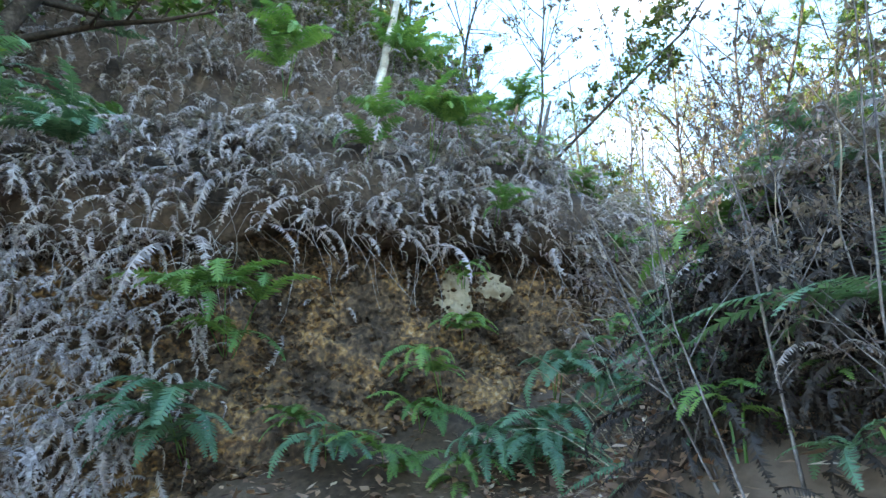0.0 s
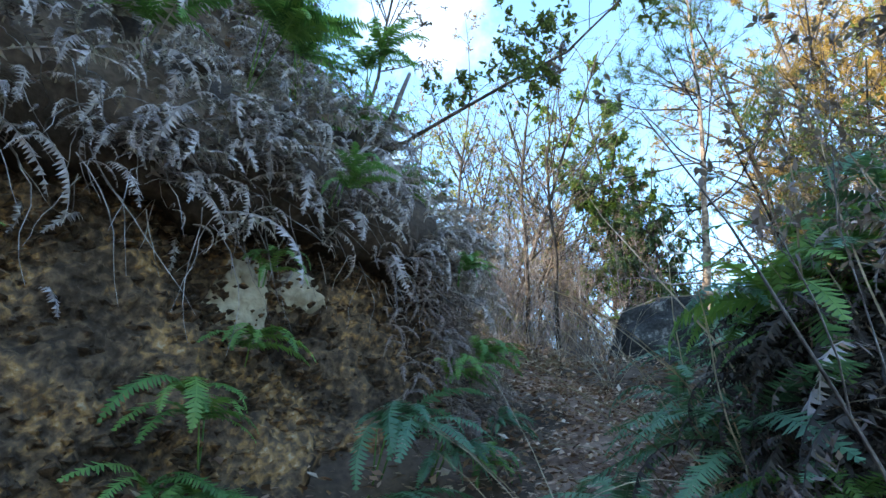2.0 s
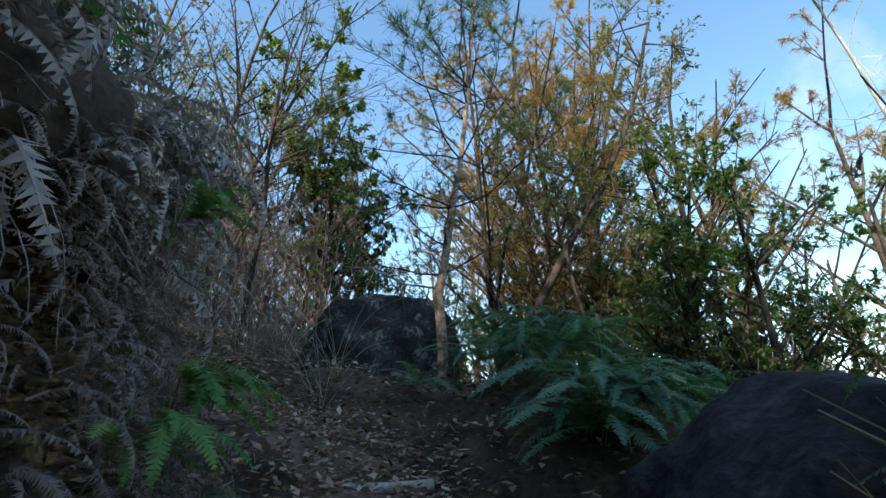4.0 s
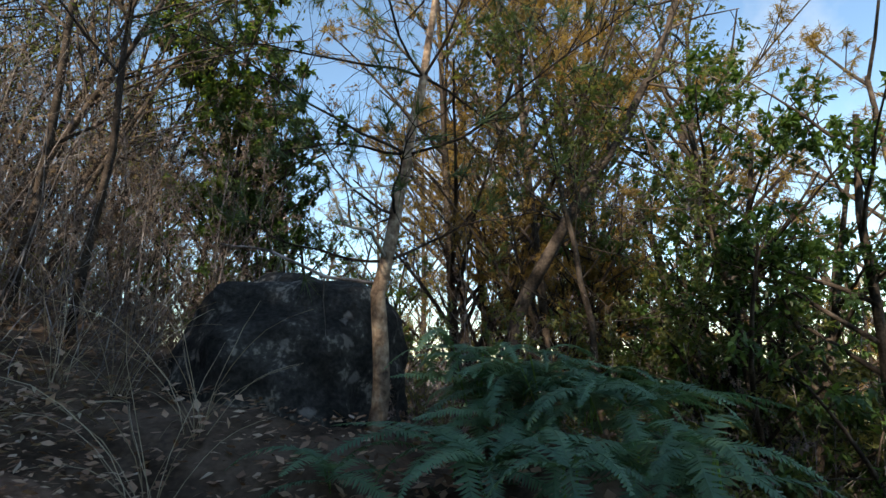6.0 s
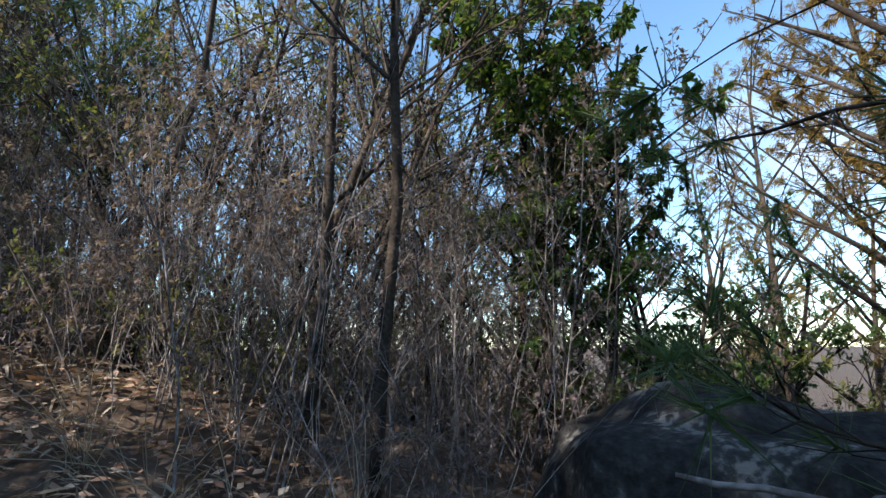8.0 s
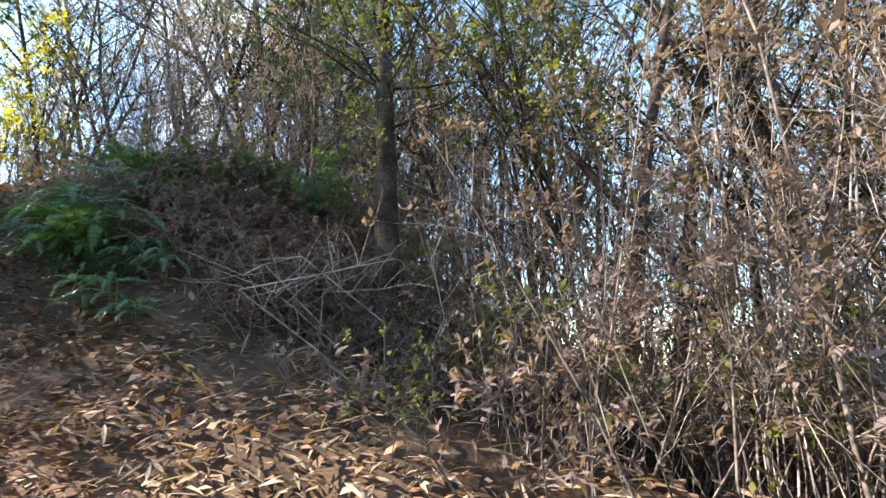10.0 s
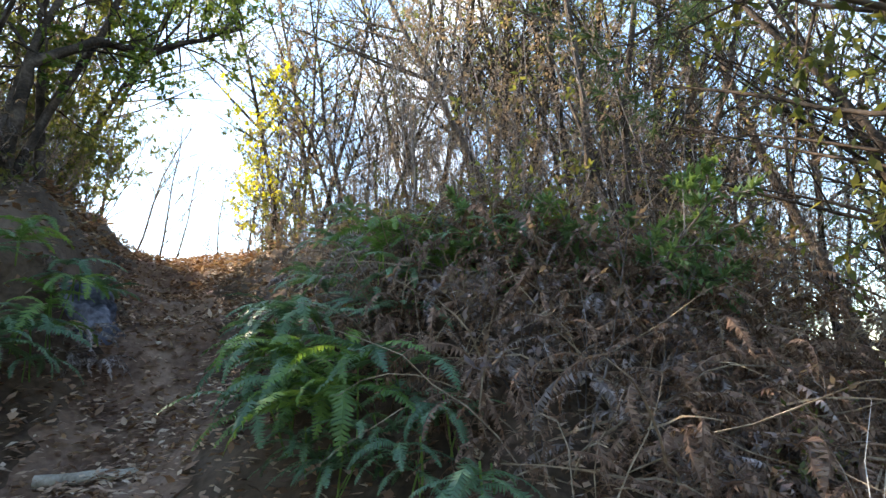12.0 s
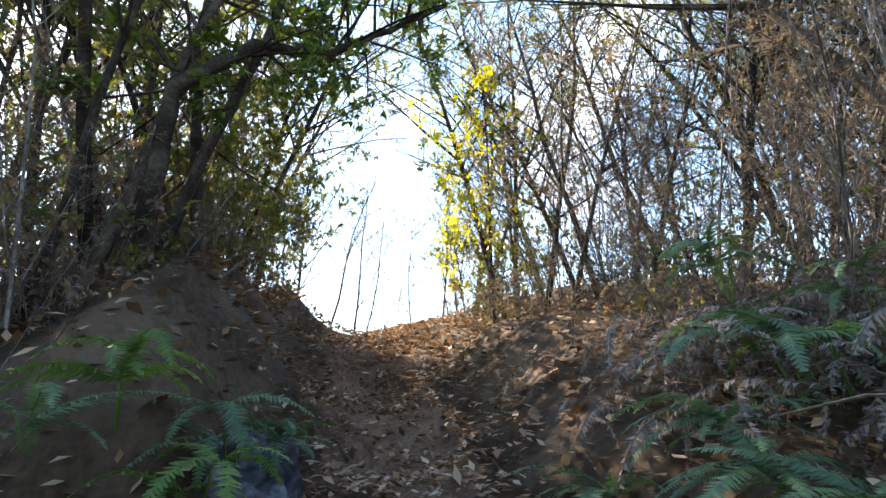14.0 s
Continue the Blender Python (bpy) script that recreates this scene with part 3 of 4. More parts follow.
    fern(on(x, y, rnd.uniform(0.05, 0.35)), rnd.randint(8, 12), rnd.uniform(0.6, 0.9), rnd.choice(("long", "blue", "dead", "dead")), (-0.1, 0.2), 1.0, "ferns beside the trail")
for x, y, z in ((0.82, 1.75, 1.5), (1.25, 1.9, 2.05), (1.25, 1.6, 2.4), (1.35, 1.35, 2.3), (0.95, 2.2, 1.75)):
    fern((x, y, min(z, gz(x, y) + 0.5)), 10, 0.75, "long", (-0.2, 0.1), 1.0, "ferns beside the trail")
# the fern bed in front of the pine
for k in range(44):
    x, y = rnd.uniform(2.85, 4.6), rnd.uniform(1.9, 3.35)
    if y > 2.95 + 0.33 * (x - 2.6):
        continue
    fern(on(x, y, rnd.uniform(0.1, 0.3)), rnd.randint(9, 12), rnd.uniform(0.75, 1.0), rnd.choice(("long", "long", "blue")), (-0.1, 0.15), 1.0, "ferns in front of the pine")
fern(on(3.95, 3.9, 0.1), 9, 0.9, "long", (0, 0), 1.0)
# the mound where the trail bends
for k in range(58):
    t = rnd.random()
    x, y = 0.35 + 2.4 * t + rnd.uniform(-.25, .3), 11.7 - 2.2 * t + rnd.uniform(-.1, .8)
    if from_trail(x, y) < 0.85 or (x > 1.6 and y < 10.6):
        continue
    kind = rnd.choice(("long", "blue", "blue", "green", "dead", "dead"))
    fern(on(x, y, rnd.uniform(0.05, 0.3)), rnd.randint(9, 12), rnd.uniform(0.6, 0.95) * (0.6 if kind == "long" else 1), kind, (-0.25, -0.35), 1.0, "ferns on the mound")
for x, y in ((0.95, 10.45), (1.15, 10.3), (1.1, 10.55), (1.35, 10.1), (1.45, 9.9), (0.8, 10.7), (1.55, 9.65), (1.7, 9.85), (1.75, 9.55), (1.9, 9.4), (1.65, 10.1), (1.95, 9.7), (1.3, 10.0), (1.15, 10.15), (1.45, 10.05), (1.05, 10.3), (1.55, 9.95), (1.3, 10.25), (0.95, 10.4), (1.8, 10.0)):
    fern(on(x, y, 0.05), 15, 1.0 if y > 10 else 0.62, rnd.choice(("blue", "green", "blue")), (-0.2, -0.4), 1.0, "ferns on the mound")
for x, y in ((0.65, 11.3), (0.3, 11.4), (0.9, 10.95), (0.75, 11.1), (1.3, 10.6)):
    fern(on(x, y, 0.15), 12, 0.5, "long", (-0.3, -0.4), 1.0, "ferns on the mound")
# across the trail from it
for x, y, z in ((-0.62, 10.84, 5.45), (-0.7, 10.8, 5.3), (-0.58, 10.9, 5.25)):
    fern((x, y, z), 12, 0.8, "dead", (0.5, -0.4), 0.8, "ferns across the trail")
for x, y in ((-0.55, 10.45), (-0.65, 10.6), (-0.75, 10.75), (-0.6, 10.3), (-0.85, 10.95), (-0.9, 10.6), (-0.7, 10.45), (-1.0, 11.2)):
    fern(on(x, y, 0.12), 10, 0.95, rnd.choice(("blue", "green")), (0.4, -0.2), 1.0, "ferns across the trail")
fern((-0.85, 10.3, 5.85), 9, 0.6, "long", (0.4, -0.2), 1.0, "ferns across the trail")
fern((-0.9, 10.1, 5.6), 9, 0.9, "blue", (0.4, -0.2), 1.0, "ferns across the trail")


def mass(name, label, category, templates, places, material):
    """Many small pieces too fine to count, joined: places are matrices."""
    v, f, base = [], [], 0
    for m in places:
        t = rnd.choice(templates)
        co = np.array([x.co for x in t.vertices]) @ np.array(m.to_3x3()).T + np.array(m.translation)
        v.append(co)
        f += [tuple(i + base for i in p.vertices) for p in t.polygons]
        base += len(co)
    me = bpy.data.meshes.new(name)
    me.from_pydata(np.concatenate(v).tolist(), [], f)
    me.materials.append(material)
    me.update()
    return tagged(new(name, me), label, category, kind="stuff")


def hang(p, out, size):
    """A frond at p that starts along out."""
    yaw = math.atan2(-out.x, out.y) + rnd.uniform(-.9, .9)
    s = size * rnd.uniform(0.6, 1.3)
    return Matrix.LocRotScale(p, Euler((rnd.uniform(-.7, .3), rnd.uniform(-.6, .6), yaw)), (s * rnd.uniform(.6, 1.1), s, s))


fill = []
for k in range(3000):
    s = 0.12 + 0.77 * rnd.random()
    p, n = scarp_smooth(s)
    j = rnd.random() * (len(PROFILE) - 3) + 0.9
    if noise.noise(Vector((s * 26, j * 1.6, 3))) < rnd.uniform(-.35, .35):
        continue
    i = int(j)
    off = PROFILE[i][0] + (PROFILE[i + 1][0] - PROFILE[i][0]) * (j - i)
    h = PROFILE[i][1] + (PROFILE[i + 1][1] - PROFILE[i][1]) * (j - i)
    fill.append(hang(p + n * (off + rnd.uniform(0, 0.14)) + Vector((0, 0, brim(s) + h + rnd.uniform(-.05, .12))), n, rnd.choice((0.45, 0.7, 1.0, 1.5)) * rnd.uniform(.8, 1.2)))
for k in range(1000):
    s = rnd.uniform(0.28, 0.485)
    p, n = scarp_smooth(s)
    z = rnd.uniform(1.3, 2.9)
    if rnd.random() < (s - 0.42) / 0.07:
        continue
    fill.append(hang(p + n * (0.16 + 0.2 * max(0, 2.3 - z)) + Vector((0, 0, z)), n, rnd.uniform(0.7, 1.3)))
mass("dead_fern_mat", "tangle of withered grey fern fronds over the bank", "dead ferns", DEAD_FRONDS, fill, FERNDRY)
fill = []
for k in range(1100):
    s = rnd.uniform(0.70, 0.88)
    p, n = scarp_smooth(s)
    h = rnd.uniform(0, 1)
    q = p + n * (0.55 - 0.45 * h + rnd.uniform(-.05, .1))
    fill.append(hang(Vector((q.x, q.y, gz(q.x, q.y) * (1 - h) + (brim(s) + 0.3) * h + 0.03)), n, rnd.uniform(0.4, 1.0)))
mass("dead_fern_mat", "dark brown withered fronds on the corner of the bank", "dead ferns", DEAD_FRONDS, fill, DULL)

# clods and small stones in the face, root threads hanging over it
b = Build()
for k in range(4200):
    s = rnd.uniform(0.42, 0.76)
    p, n = scarp_smooth(s)
    foot = gz(p.x + n.x * 0.45, p.y + n.y * 0.45) - 0.15
    top = brim(s) + 0.2
    v = rnd.uniform(0.05, 0.95)
    c = p + n * (0.34 * (1 - v) ** 2.2 + 0.11) + Vector((0, 0, foot + (top - foot) * v))
    r = rnd.choice((0.008, 0.012, 0.018, 0.03)) * rnd.uniform(0.7, 1.4)
    i = len(b.v)
    t = n.cross(Vector((0, 0, 1)))
    b.v += [c + t * r * rnd.uniform(.6, 1.3), c + Vector((0, 0, r * rnd.uniform(.5, 1.1))), c - t * r * rnd.uniform(.6, 1.3), c - Vector((0, 0, r * rnd.uniform(.5, 1.1))), c + n * r * rnd.uniform(1.2, 2.2) + rv(r * 0.5)]
    b.f += [(i, i + 1, i + 4), (i + 1, i + 2, i + 4), (i + 2, i + 3, i + 4), (i + 3, i, i + 4)]
tagged(new("earth_clods", b.mesh("earth_clods", BANK)), "small clods and stones in the bank face", "stones", kind="stuff")
b = Build()
for k in range(260):
    s = rnd.uniform(0.3, 0.85)
    p, n = scarp_smooth(s)
    q = p + n * rnd.uniform(0.12, 0.36) + Vector((0, 0, brim(s) + rnd.uniform(-0.05, 0.5)))
    b.tube(bend(q, n * 0.4 + rv(0.6) + Vector((0, 0, -0.5)), rnd.uniform(0.2, 0.8), 7, 0.9, 0.28), [0.003, .003, .0027, .0024, .002, .0016, .0012, .0008], 3, False)
tagged(new("hanging_roots", b.mesh("hanging_roots", TWIG)), "thin roots and dry stems hanging over the bank", "roots", kind="stuff")
# the mound's withered ferns
fill = []
for k in range(900):
    t = rnd.random()
    x, y = 0.35 + 2.6 * t + rnd.uniform(-.3, .5), 11.7 - 2.2 * t + rnd.uniform(-.1, 1.0)
    if from_trail(x, y) < 0.6:
        continue
    a = rnd.uniform(0, 6.28)
    fill.append(hang(Vector(on(x, y, rnd.uniform(0.02, 0.35))), Vector((math.cos(a) - .5, math.sin(a) - .7, 0)), rnd.uniform(0.6, 1.2)))
mass("dead_fern_mat", "withered brown fern fronds covering the mound", "dead ferns", DEAD_FRONDS, fill, FERNDRY)


# ---- trees and scrub ----
def grow(wood, leaves, p, d, length, r, depth, o):
    """A limb with its side limbs; the last ones carry leaves."""
    steps = 6 if r > 0.03 else 4 if depth > 1 else 2
    pts = bend(p, d, length, steps, o["droop"] * (1 if depth else 1.5), o["wob"])
    end = 0.3 if depth else 0.5
    if depth == 0 and r < 0.004:
        wood.blade(pts[0], (pts[-1] - pts[0]).normalized(), rv(1), length, 0.0045)
    else:
        wood.tube(pts, [r * (1 - (1 - end) * i / steps) for i in range(steps + 1)], 7 if r > 0.05 else 5 if r > 0.02 else 3, False)
    if depth <= o.get("leaf_depth", 0):
        for k in range(o["leaves"]):
            t = rnd.uniform(0.2, 1.0) * steps
            i = min(int(t), steps - 1)
            q = pts[i].lerp(pts[i + 1], t - i)
            a = ((pts[i + 1] - pts[i]).normalized() * 0.8 + rv(0.9) + Vector((0, 0, o["hang"]))).normalized()
            s = o["leaf"] * rnd.uniform(0.6, 1.25)
            if o.get("thin"):
                leaves.blade(q, a, rv(1), s * o["thin"], s * 0.1)
            else:
                leaves.leaf(q, a, Vector((0, 0, 1)) + rv(0.5), s, s * o["broad"])
    if depth:
        for k in range(o["kids"][depth - 1]):
            t = rnd.uniform(o["low"] if depth == o["depth"] else 0.2, 1.0) * steps
            i = min(int(t), steps - 1)
            q = pts[i].lerp(pts[i + 1], t - i)
            tang = (pts[i + 1] - pts[i]).normalized()
            side = rv(1)
            side = (side - tang * side.dot(tang)).normalized()
            cd = tang * o["along"] + side + Vector((0, 0, o["lift"]))
            grow(wood, leaves, q, cd, length * o["ratio"] * rnd.uniform(0.6, 1.1) * (1.15 - 0.5 * t / steps), r * 0.45 * (1.1 - 0.5 * t / steps), depth - 1, o)


def opts(**k):
    o = dict(droop=0.0, wob=0.13, leaves=8, hang=-0.2, leaf=0.05, broad=0.45, kids=(5, 6), low=0.3, along=0.8, lift=0.2, ratio=0.5, depth=2)
    o.update(k)
    o["depth"] = len(o["kids"])
    return o


def plant(name, label, category, stems, o, leaf_mat, wood_mat=TWIG, group=""):
    """stems: (foot, direction, length, radius) of each stem."""
    root = thing(name, label, category, group)
    wood, leaves = Build(), Build()
    for foot, d, length, r in stems:
        grow(wood, leaves, Vector(foot), Vector(d), length, r, o["depth"], o)
    part("trunk" if len(stems) == 1 else "wood", wood, wood_mat, root, smooth=True)
    if leaves.f:
        part("crown" if len(stems) == 1 else "foliage", leaves, leaf_mat, root)
    return root


def many_stems(n, radius, height, r, out=0.35):
    made = []
    for k in range(n):
        a, q = rnd.uniform(0, math.tau), rnd.uniform(0.2, 1)
        made.append(((math.cos(a) * radius * q, math.sin(a) * radius * q, -0.1), (math.cos(a) * out * q, math.sin(a) * out * q, 1), height * rnd.uniform(0.6, 1.1), r * rnd.uniform(0.6, 1.2)))
    return made


SCRUB = [plant("shrub", "twiggy brown shrub with sparse small dull leaves", "shrub", many_stems(6, 0.45, 2.3, 0.008), opts(kids=(4, 4, 6), leaves=3, leaf=0.034, ratio=0.36, lift=0.35, low=0.06, wob=0.16), DULL, group="scrub along the trail") for k in range(3)]
SCRUB_OLIVE = [plant("shrub", "dense shrub with small olive green leaves", "shrub", many_stems(5, 0.4, 2.2, 0.009), opts(kids=(4, 4, 6), leaves=5, leaf=0.06, ratio=0.36, lift=0.3, low=0.06), OLIVE, group="scrub along the trail") for k in range(3)]
SCRUB_GLOSSY = [plant("shrub", "evergreen shrub with narrow glossy leaves", "shrub", many_stems(7, 0.3, 1.7, 0.009), opts(kids=(5, 8), leaves=7, leaf=0.088, broad=0.28, ratio=0.34, lift=0.2, hang=-0.5), LIGHTLEAF, group="scrub along the trail") for k in range(2)]
BARE = [plant("bare_shrub", "leafless shrub of tangled grey twigs", "shrub", many_stems(6, 0.35, 2.6, 0.0075), opts(kids=(5, 5, 7), leaves=1, leaf=0.03, ratio=0.4, lift=0.25, wob=0.2), DULL, group="bare shrubs") for k in range(2)]
SAPLING = [plant("young_tree", "slender young tree with thin bare trunk and sparse leaves", "tree", [((0, 0, -0.15), (rnd.uniform(-.1, .1), rnd.uniform(-.1, .1), 1), 4.6, 0.035)], opts(kids=(5, 5, 12), leaves=6, leaf=0.05, ratio=0.4, low=0.25, lift=0.25, wob=0.12), m, BARK, "young trees") for m in (OLIVE, DULL, OLIVE)]
RUSTY = [plant("tall_tree", "tall slender tree with drooping rust-brown foliage", "tree", [((0, 0, -0.2), (0.05, 0, 1), 6.8, 0.075)], opts(kids=(6, 6, 18), leaves=24, leaf=0.09, thin=1.0, ratio=0.38, low=0.2, lift=0.45, hang=-0.9, wob=0.08), RUST, BARK, "rusty trees") for k in range(2)]
EVERGREEN = [plant("evergreen_tree", "evergreen tree with dense dark glossy leaves", "tree", [((0, 0, -0.2), (0, 0, 1), 4.0, 0.06)], opts(kids=(5, 6, 14), leaves=11, leaf=0.07, broad=0.42, ratio=0.4, low=0.15, lift=0.1, hang=-0.4, leaf_depth=1), GLOSSY, BARK, "evergreen trees") for k in range(2)]


def place(ob, x, y, s=1.0, turn=None, dz=0.0, lean=0.0):
    t = rnd.uniform(0, 360) if turn is None else turn
    return copy_thing(ob, pose(x, y, gz(x, y) + dz, rnd.uniform(-lean, lean), rnd.uniform(-lean, lean), t) @ Matrix.Scale(s, 4))


def scatter(kinds, x0, x1, y0, y1, n, clear, s0, s1, keep=lambda x, y: True, lean=8):
    done, tries = [], 0
    # stems lean outwards, so nothing hangs into the walkway
    reach = 0.75 if kinds[0].name.startswith(("shrub", "bare_shrub")) else 0.65 if kinds[0].name.startswith("low") else 0
    clear = max(clear, 0.45 + reach * s1)
    while len(done) < n and tries < n * 30:
        tries += 1
        x, y = rnd.uniform(x0, x1), rnd.uniform(y0, y1)
        if from_trail(x, y) < clear or math.hypot(x - 5.55, y - 4.95) < 1.0 or math.hypot(x - 2.25, y - 1.72) < 0.8 or not keep(x, y):
            continue
        if 57 < math.degrees(math.atan2(x - 2.4, y - 3.3)) < 72 and math.hypot(x - 2.4, y - 3.3) > 3.2 and not (kinds[0].name.startswith("low")):
            continue
        if any(math.hypot(x - a, y - c) < 0.28 for a, c in done):
            continue
        done.append((x, y))
        place(rnd.choice(kinds), x, y, rnd.uniform(s0, s1), lean=lean)


# thicket beyond the boulder
scatter(SCRUB + BARE, 3.9, 7.5, 5.9, 9.6, 46, 1.0, 0.7, 1.15, lambda x, y: y > 5.9 + 0.0 * x and x > 3.9)
scatter(SAPLING, 4.6, 8, 6.5, 10.5, 6, 2.0, 0.8, 1.2)
# behind the mound, between trail and drop
scatter(SCRUB + BARE + SCRUB, -0.8, 4.5, 11.4, 14.5, 44, 1.25, 0.6, 1.0)
scatter(SAPLING + BARE, -0.5, 5, 11.8, 16, 18, 1.4, 0.8, 1.25)
# the drop to the right of the mound
scatter(BARE + SCRUB, 3.6, 7, 7.6, 11.5, 26, 1.6, 0.5, 0.9, lambda x, y: x > 3.9 or y < 9.0)
scatter(SAPLING, 4.2, 8.5, 8.0, 12.5, 14, 1.5, 0.8, 1.3)
# the high side of the upper trail
scatter(SCRUB + SCRUB_OLIVE[:1], -4.5, -1.2, 9.8, 15, 46, 0.95, 0.7, 1.15)
scatter(SAPLING, -5, -1.5, 10, 16, 16, 1.1, 0.7, 1.1)
# on top of the cut bank
scatter(SCRUB_GLOSSY + SCRUB_OLIVE + SCRUB_GLOSSY, -4, 1.4, 4.1, 5.8, 30, 1.3, 0.4, 0.7, lambda x, y: scarp_side(np.array(x), np.array(y))[0] > 0.75)
scatter(SAPLING, -4, 1.2, 4.5, 6.5, 8, 1.5, 0.6, 0.8, lambda x, y: scarp_side(np.array(x), np.array(y))[0] > 0.4)
# low side, east of the fern bed
scatter(SCRUB_OLIVE + SCRUB + BARE, 4.9, 8, -0.5, 3.6, 26, 1.5, 0.5, 0.85)
scatter(SCRUB_OLIVE + SCRUB, 1.5, 4, -1.5, 1.1, 16, 1.3, 0.5, 0.75)
scatter(EVERGREEN + SCRUB_OLIVE, 5.2, 7, 0.0, 1.9, 10, 1.5, 0.75, 1.0)
scatter(SCRUB_OLIVE + SCRUB, 6.5, 11, -2, 7, 22, 2, 0.8, 1.2)
# the woods around
scatter(SAPLING + RUSTY, 8.5, 20, -4, 16, 40, 3, 0.9, 1.5)
scatter(SAPLING, -16, -5, -6, 16, 34, 2.5, 1.1, 1.9)
scatter(SAPLING, -6, 10, 18, 30, 16, 2.2, 0.8, 1.2)
scatter(SAPLING, -6, 10, -16, -4, 20, 2.2, 1.0, 1.6)

# leafless slender trees against the sky
BARETREE = [plant("bare_tree", "slender leafless tree with a lattice of fine twigs", "tree", [((0, 0, -0.15), (rnd.uniform(-.15, .15), rnd.uniform(-.15, .15), 1), 5.2, 0.04)], opts(kids=(7, 7, 14), leaves=1, leaf=0.045, ratio=0.38, low=0.2, lift=0.4, wob=0.14), OLIVE, BARK, "bare trees") for k in range(3)]
scatter(BARETREE, -0.6, 5.5, 11.8, 18, 40, 1.4, 0.8, 1.3)
scatter(BARETREE, 3.9, 7.5, 7.8, 12, 16, 1.7, 0.7, 1.2)
scatter(BARETREE, 4.2, 8, 6.0, 9.5, 10, 1.6, 0.7, 1.1)
scatter(BARETREE, -4, -1.3, 10.5, 16, 16, 1.1, 0.7, 1.1)
scatter(BARETREE, -3, 1.3, 4.4, 6, 9, 1.4, 0.6, 0.9, lambda x, y: scarp_side(np.array(x), np.array(y))[0] > 0.3)
# low brush over the ground
BRUSH = [plant("low_shrub", "low tangle of dry brown twigs and small leaves", "shrub", many_stems(8, 0.35, 0.75, 0.005, 0.7), opts(kids=(4, 5), leaves=4, leaf=0.035, ratio=0.4, lift=0.1, wob=0.22), m, group="low brush") for m in (DULL, OLIVE, DULL)]
scatter(BRUSH, 3.9, 7.5, 5.2, 9.6, 40, 0.9, 0.7, 1.2)
scatter(BRUSH, 0.3, 4.2, 9.7, 12.5, 34, 1.1, 0.7, 1.2)
scatter(BRUSH, -3.5, -0.6, 9.5, 14.5, 40, 1.0, 0.7, 1.1)
scatter(BRUSH, -1.2, 3.8, 11.8, 15, 30, 0.8, 0.8, 1.3)
scatter(BRUSH, 3.4, 6.5, 7.5, 10.5, 34, 1.0, 0.9, 1.4)
scatter(BRUSH, 4.8, 7.5, 0.5, 4.3, 36, 1.0, 0.8, 1.4)
scatter(BRUSH + SCRUB, 0.95, 2.4, 0.3, 1.4, 14, 0.95, 0.45, 0.65)
scatter(BRUSH, 1.3, 4, -1, 1.4, 18, 1.0, 0.8, 1.3)
scatter(BRUSH, -4, 1.5, 4.1, 5.6, 16, 1.2, 0.8, 1.2, lambda x, y: scarp_side(np.array(x), np.array(y))[0] > 0.8)
# shade trees on the high ground between the two legs of the trail
scatter(EVERGREEN + SCRUB_OLIVE, -3.5, 0.6, 6.2, 8.0, 16, 2.1, 0.9, 1.2, lambda x, y: scarp_side(np.array(x), np.array(y))[0] > 0.7)
scatter(EVERGREEN + SCRUB_OLIVE, -7.5, -3.4, -1.0, 6.0, 22, 2.6, 1.0, 1.6)
scatter(EVERGREEN, -3.2, -0.4, 6.3, 7.9, 12, 2.4, 1.0, 1.3, lambda x, y: scarp_side(np.array(x), np.array(y))[0] > 0.9)
scatter(BRUSH, 6.4, 12, 5.2, 10, 30, 2, 1.2, 1.8)
# a layered evergreen bush on the mound
FLAT = plant("evergreen_bush", "low spreading evergreen bush with layered dark leaves", "bush", [((rnd.uniform(-.1, .1), rnd.uniform(-.1, .1), -.1), (math.cos(a) * 1.0, math.sin(a) * 0.7, rnd.uniform(.5, 1.1)), rnd.uniform(0.8, 1.15), 0.014) for a in np.linspace(0, 6.0, 9)], opts(kids=(5, 9), leaves=14, leaf=0.06, broad=0.35, ratio=0.36, lift=0.0, hang=0.1, low=0.35), BUSHLEAF)
FLAT.matrix_basis = pose(2.3, 10.75, gz(2.3, 10.75) - 0.04) @ Matrix.Scale(0.82, 4)
copy_thing(FLAT, pose(2.65, 10.8, gz(2.65, 10.8), 0, 0, 100) @ Matrix.Scale(0.75, 4))

# single trees
BROAD = plant("evergreen_tree", "evergreen tree with broad dark hanging leaves behind the boulder", "tree", [((0, 0, -0.2), (0.02, 0, 1), 6.0, 0.06)], opts(kids=(5, 5, 22), leaves=8, leaf=0.12, broad=0.46, ratio=0.33, low=0.28, lift=0.1, hang=-0.5, leaf_depth=1), GLOSSY, BARK)
BROAD.matrix_basis = pose(7.25, 6.87, gz(7.25, 6.87), 0, 0, 30)
copy_thing(BROAD, pose(6.6, 6.55, gz(6.6, 6.55), 2, -3, 150) @ Matrix.Scale(0.6, 4))
copy_thing(BROAD, pose(7.0, 6.3, gz(7.0, 6.3), -3, 2, 260) @ Matrix.Scale(0.55, 4))
copy_thing(BROAD, pose(7.7, 6.75, gz(7.7, 6.75), 0, 4, 80) @ Matrix.Scale(0.72, 4))
place(EVERGREEN[1], 6.9, 7.1, 0.85, 240)
for x, y, k in ((7.1, 5.85, 0.6), (7.9, 6.1, 0.7), (8.6, 6.4, 0.75), (7.5, 5.5, 0.55), (8.2, 5.6, 0.65), (9.5, 6.6, 0.85), (10.5, 7.0, 0.95), (9.3, 5.8, 0.8), (10.0, 7.8, 0.95)):
    place(EVERGREEN[0], x, y, k)
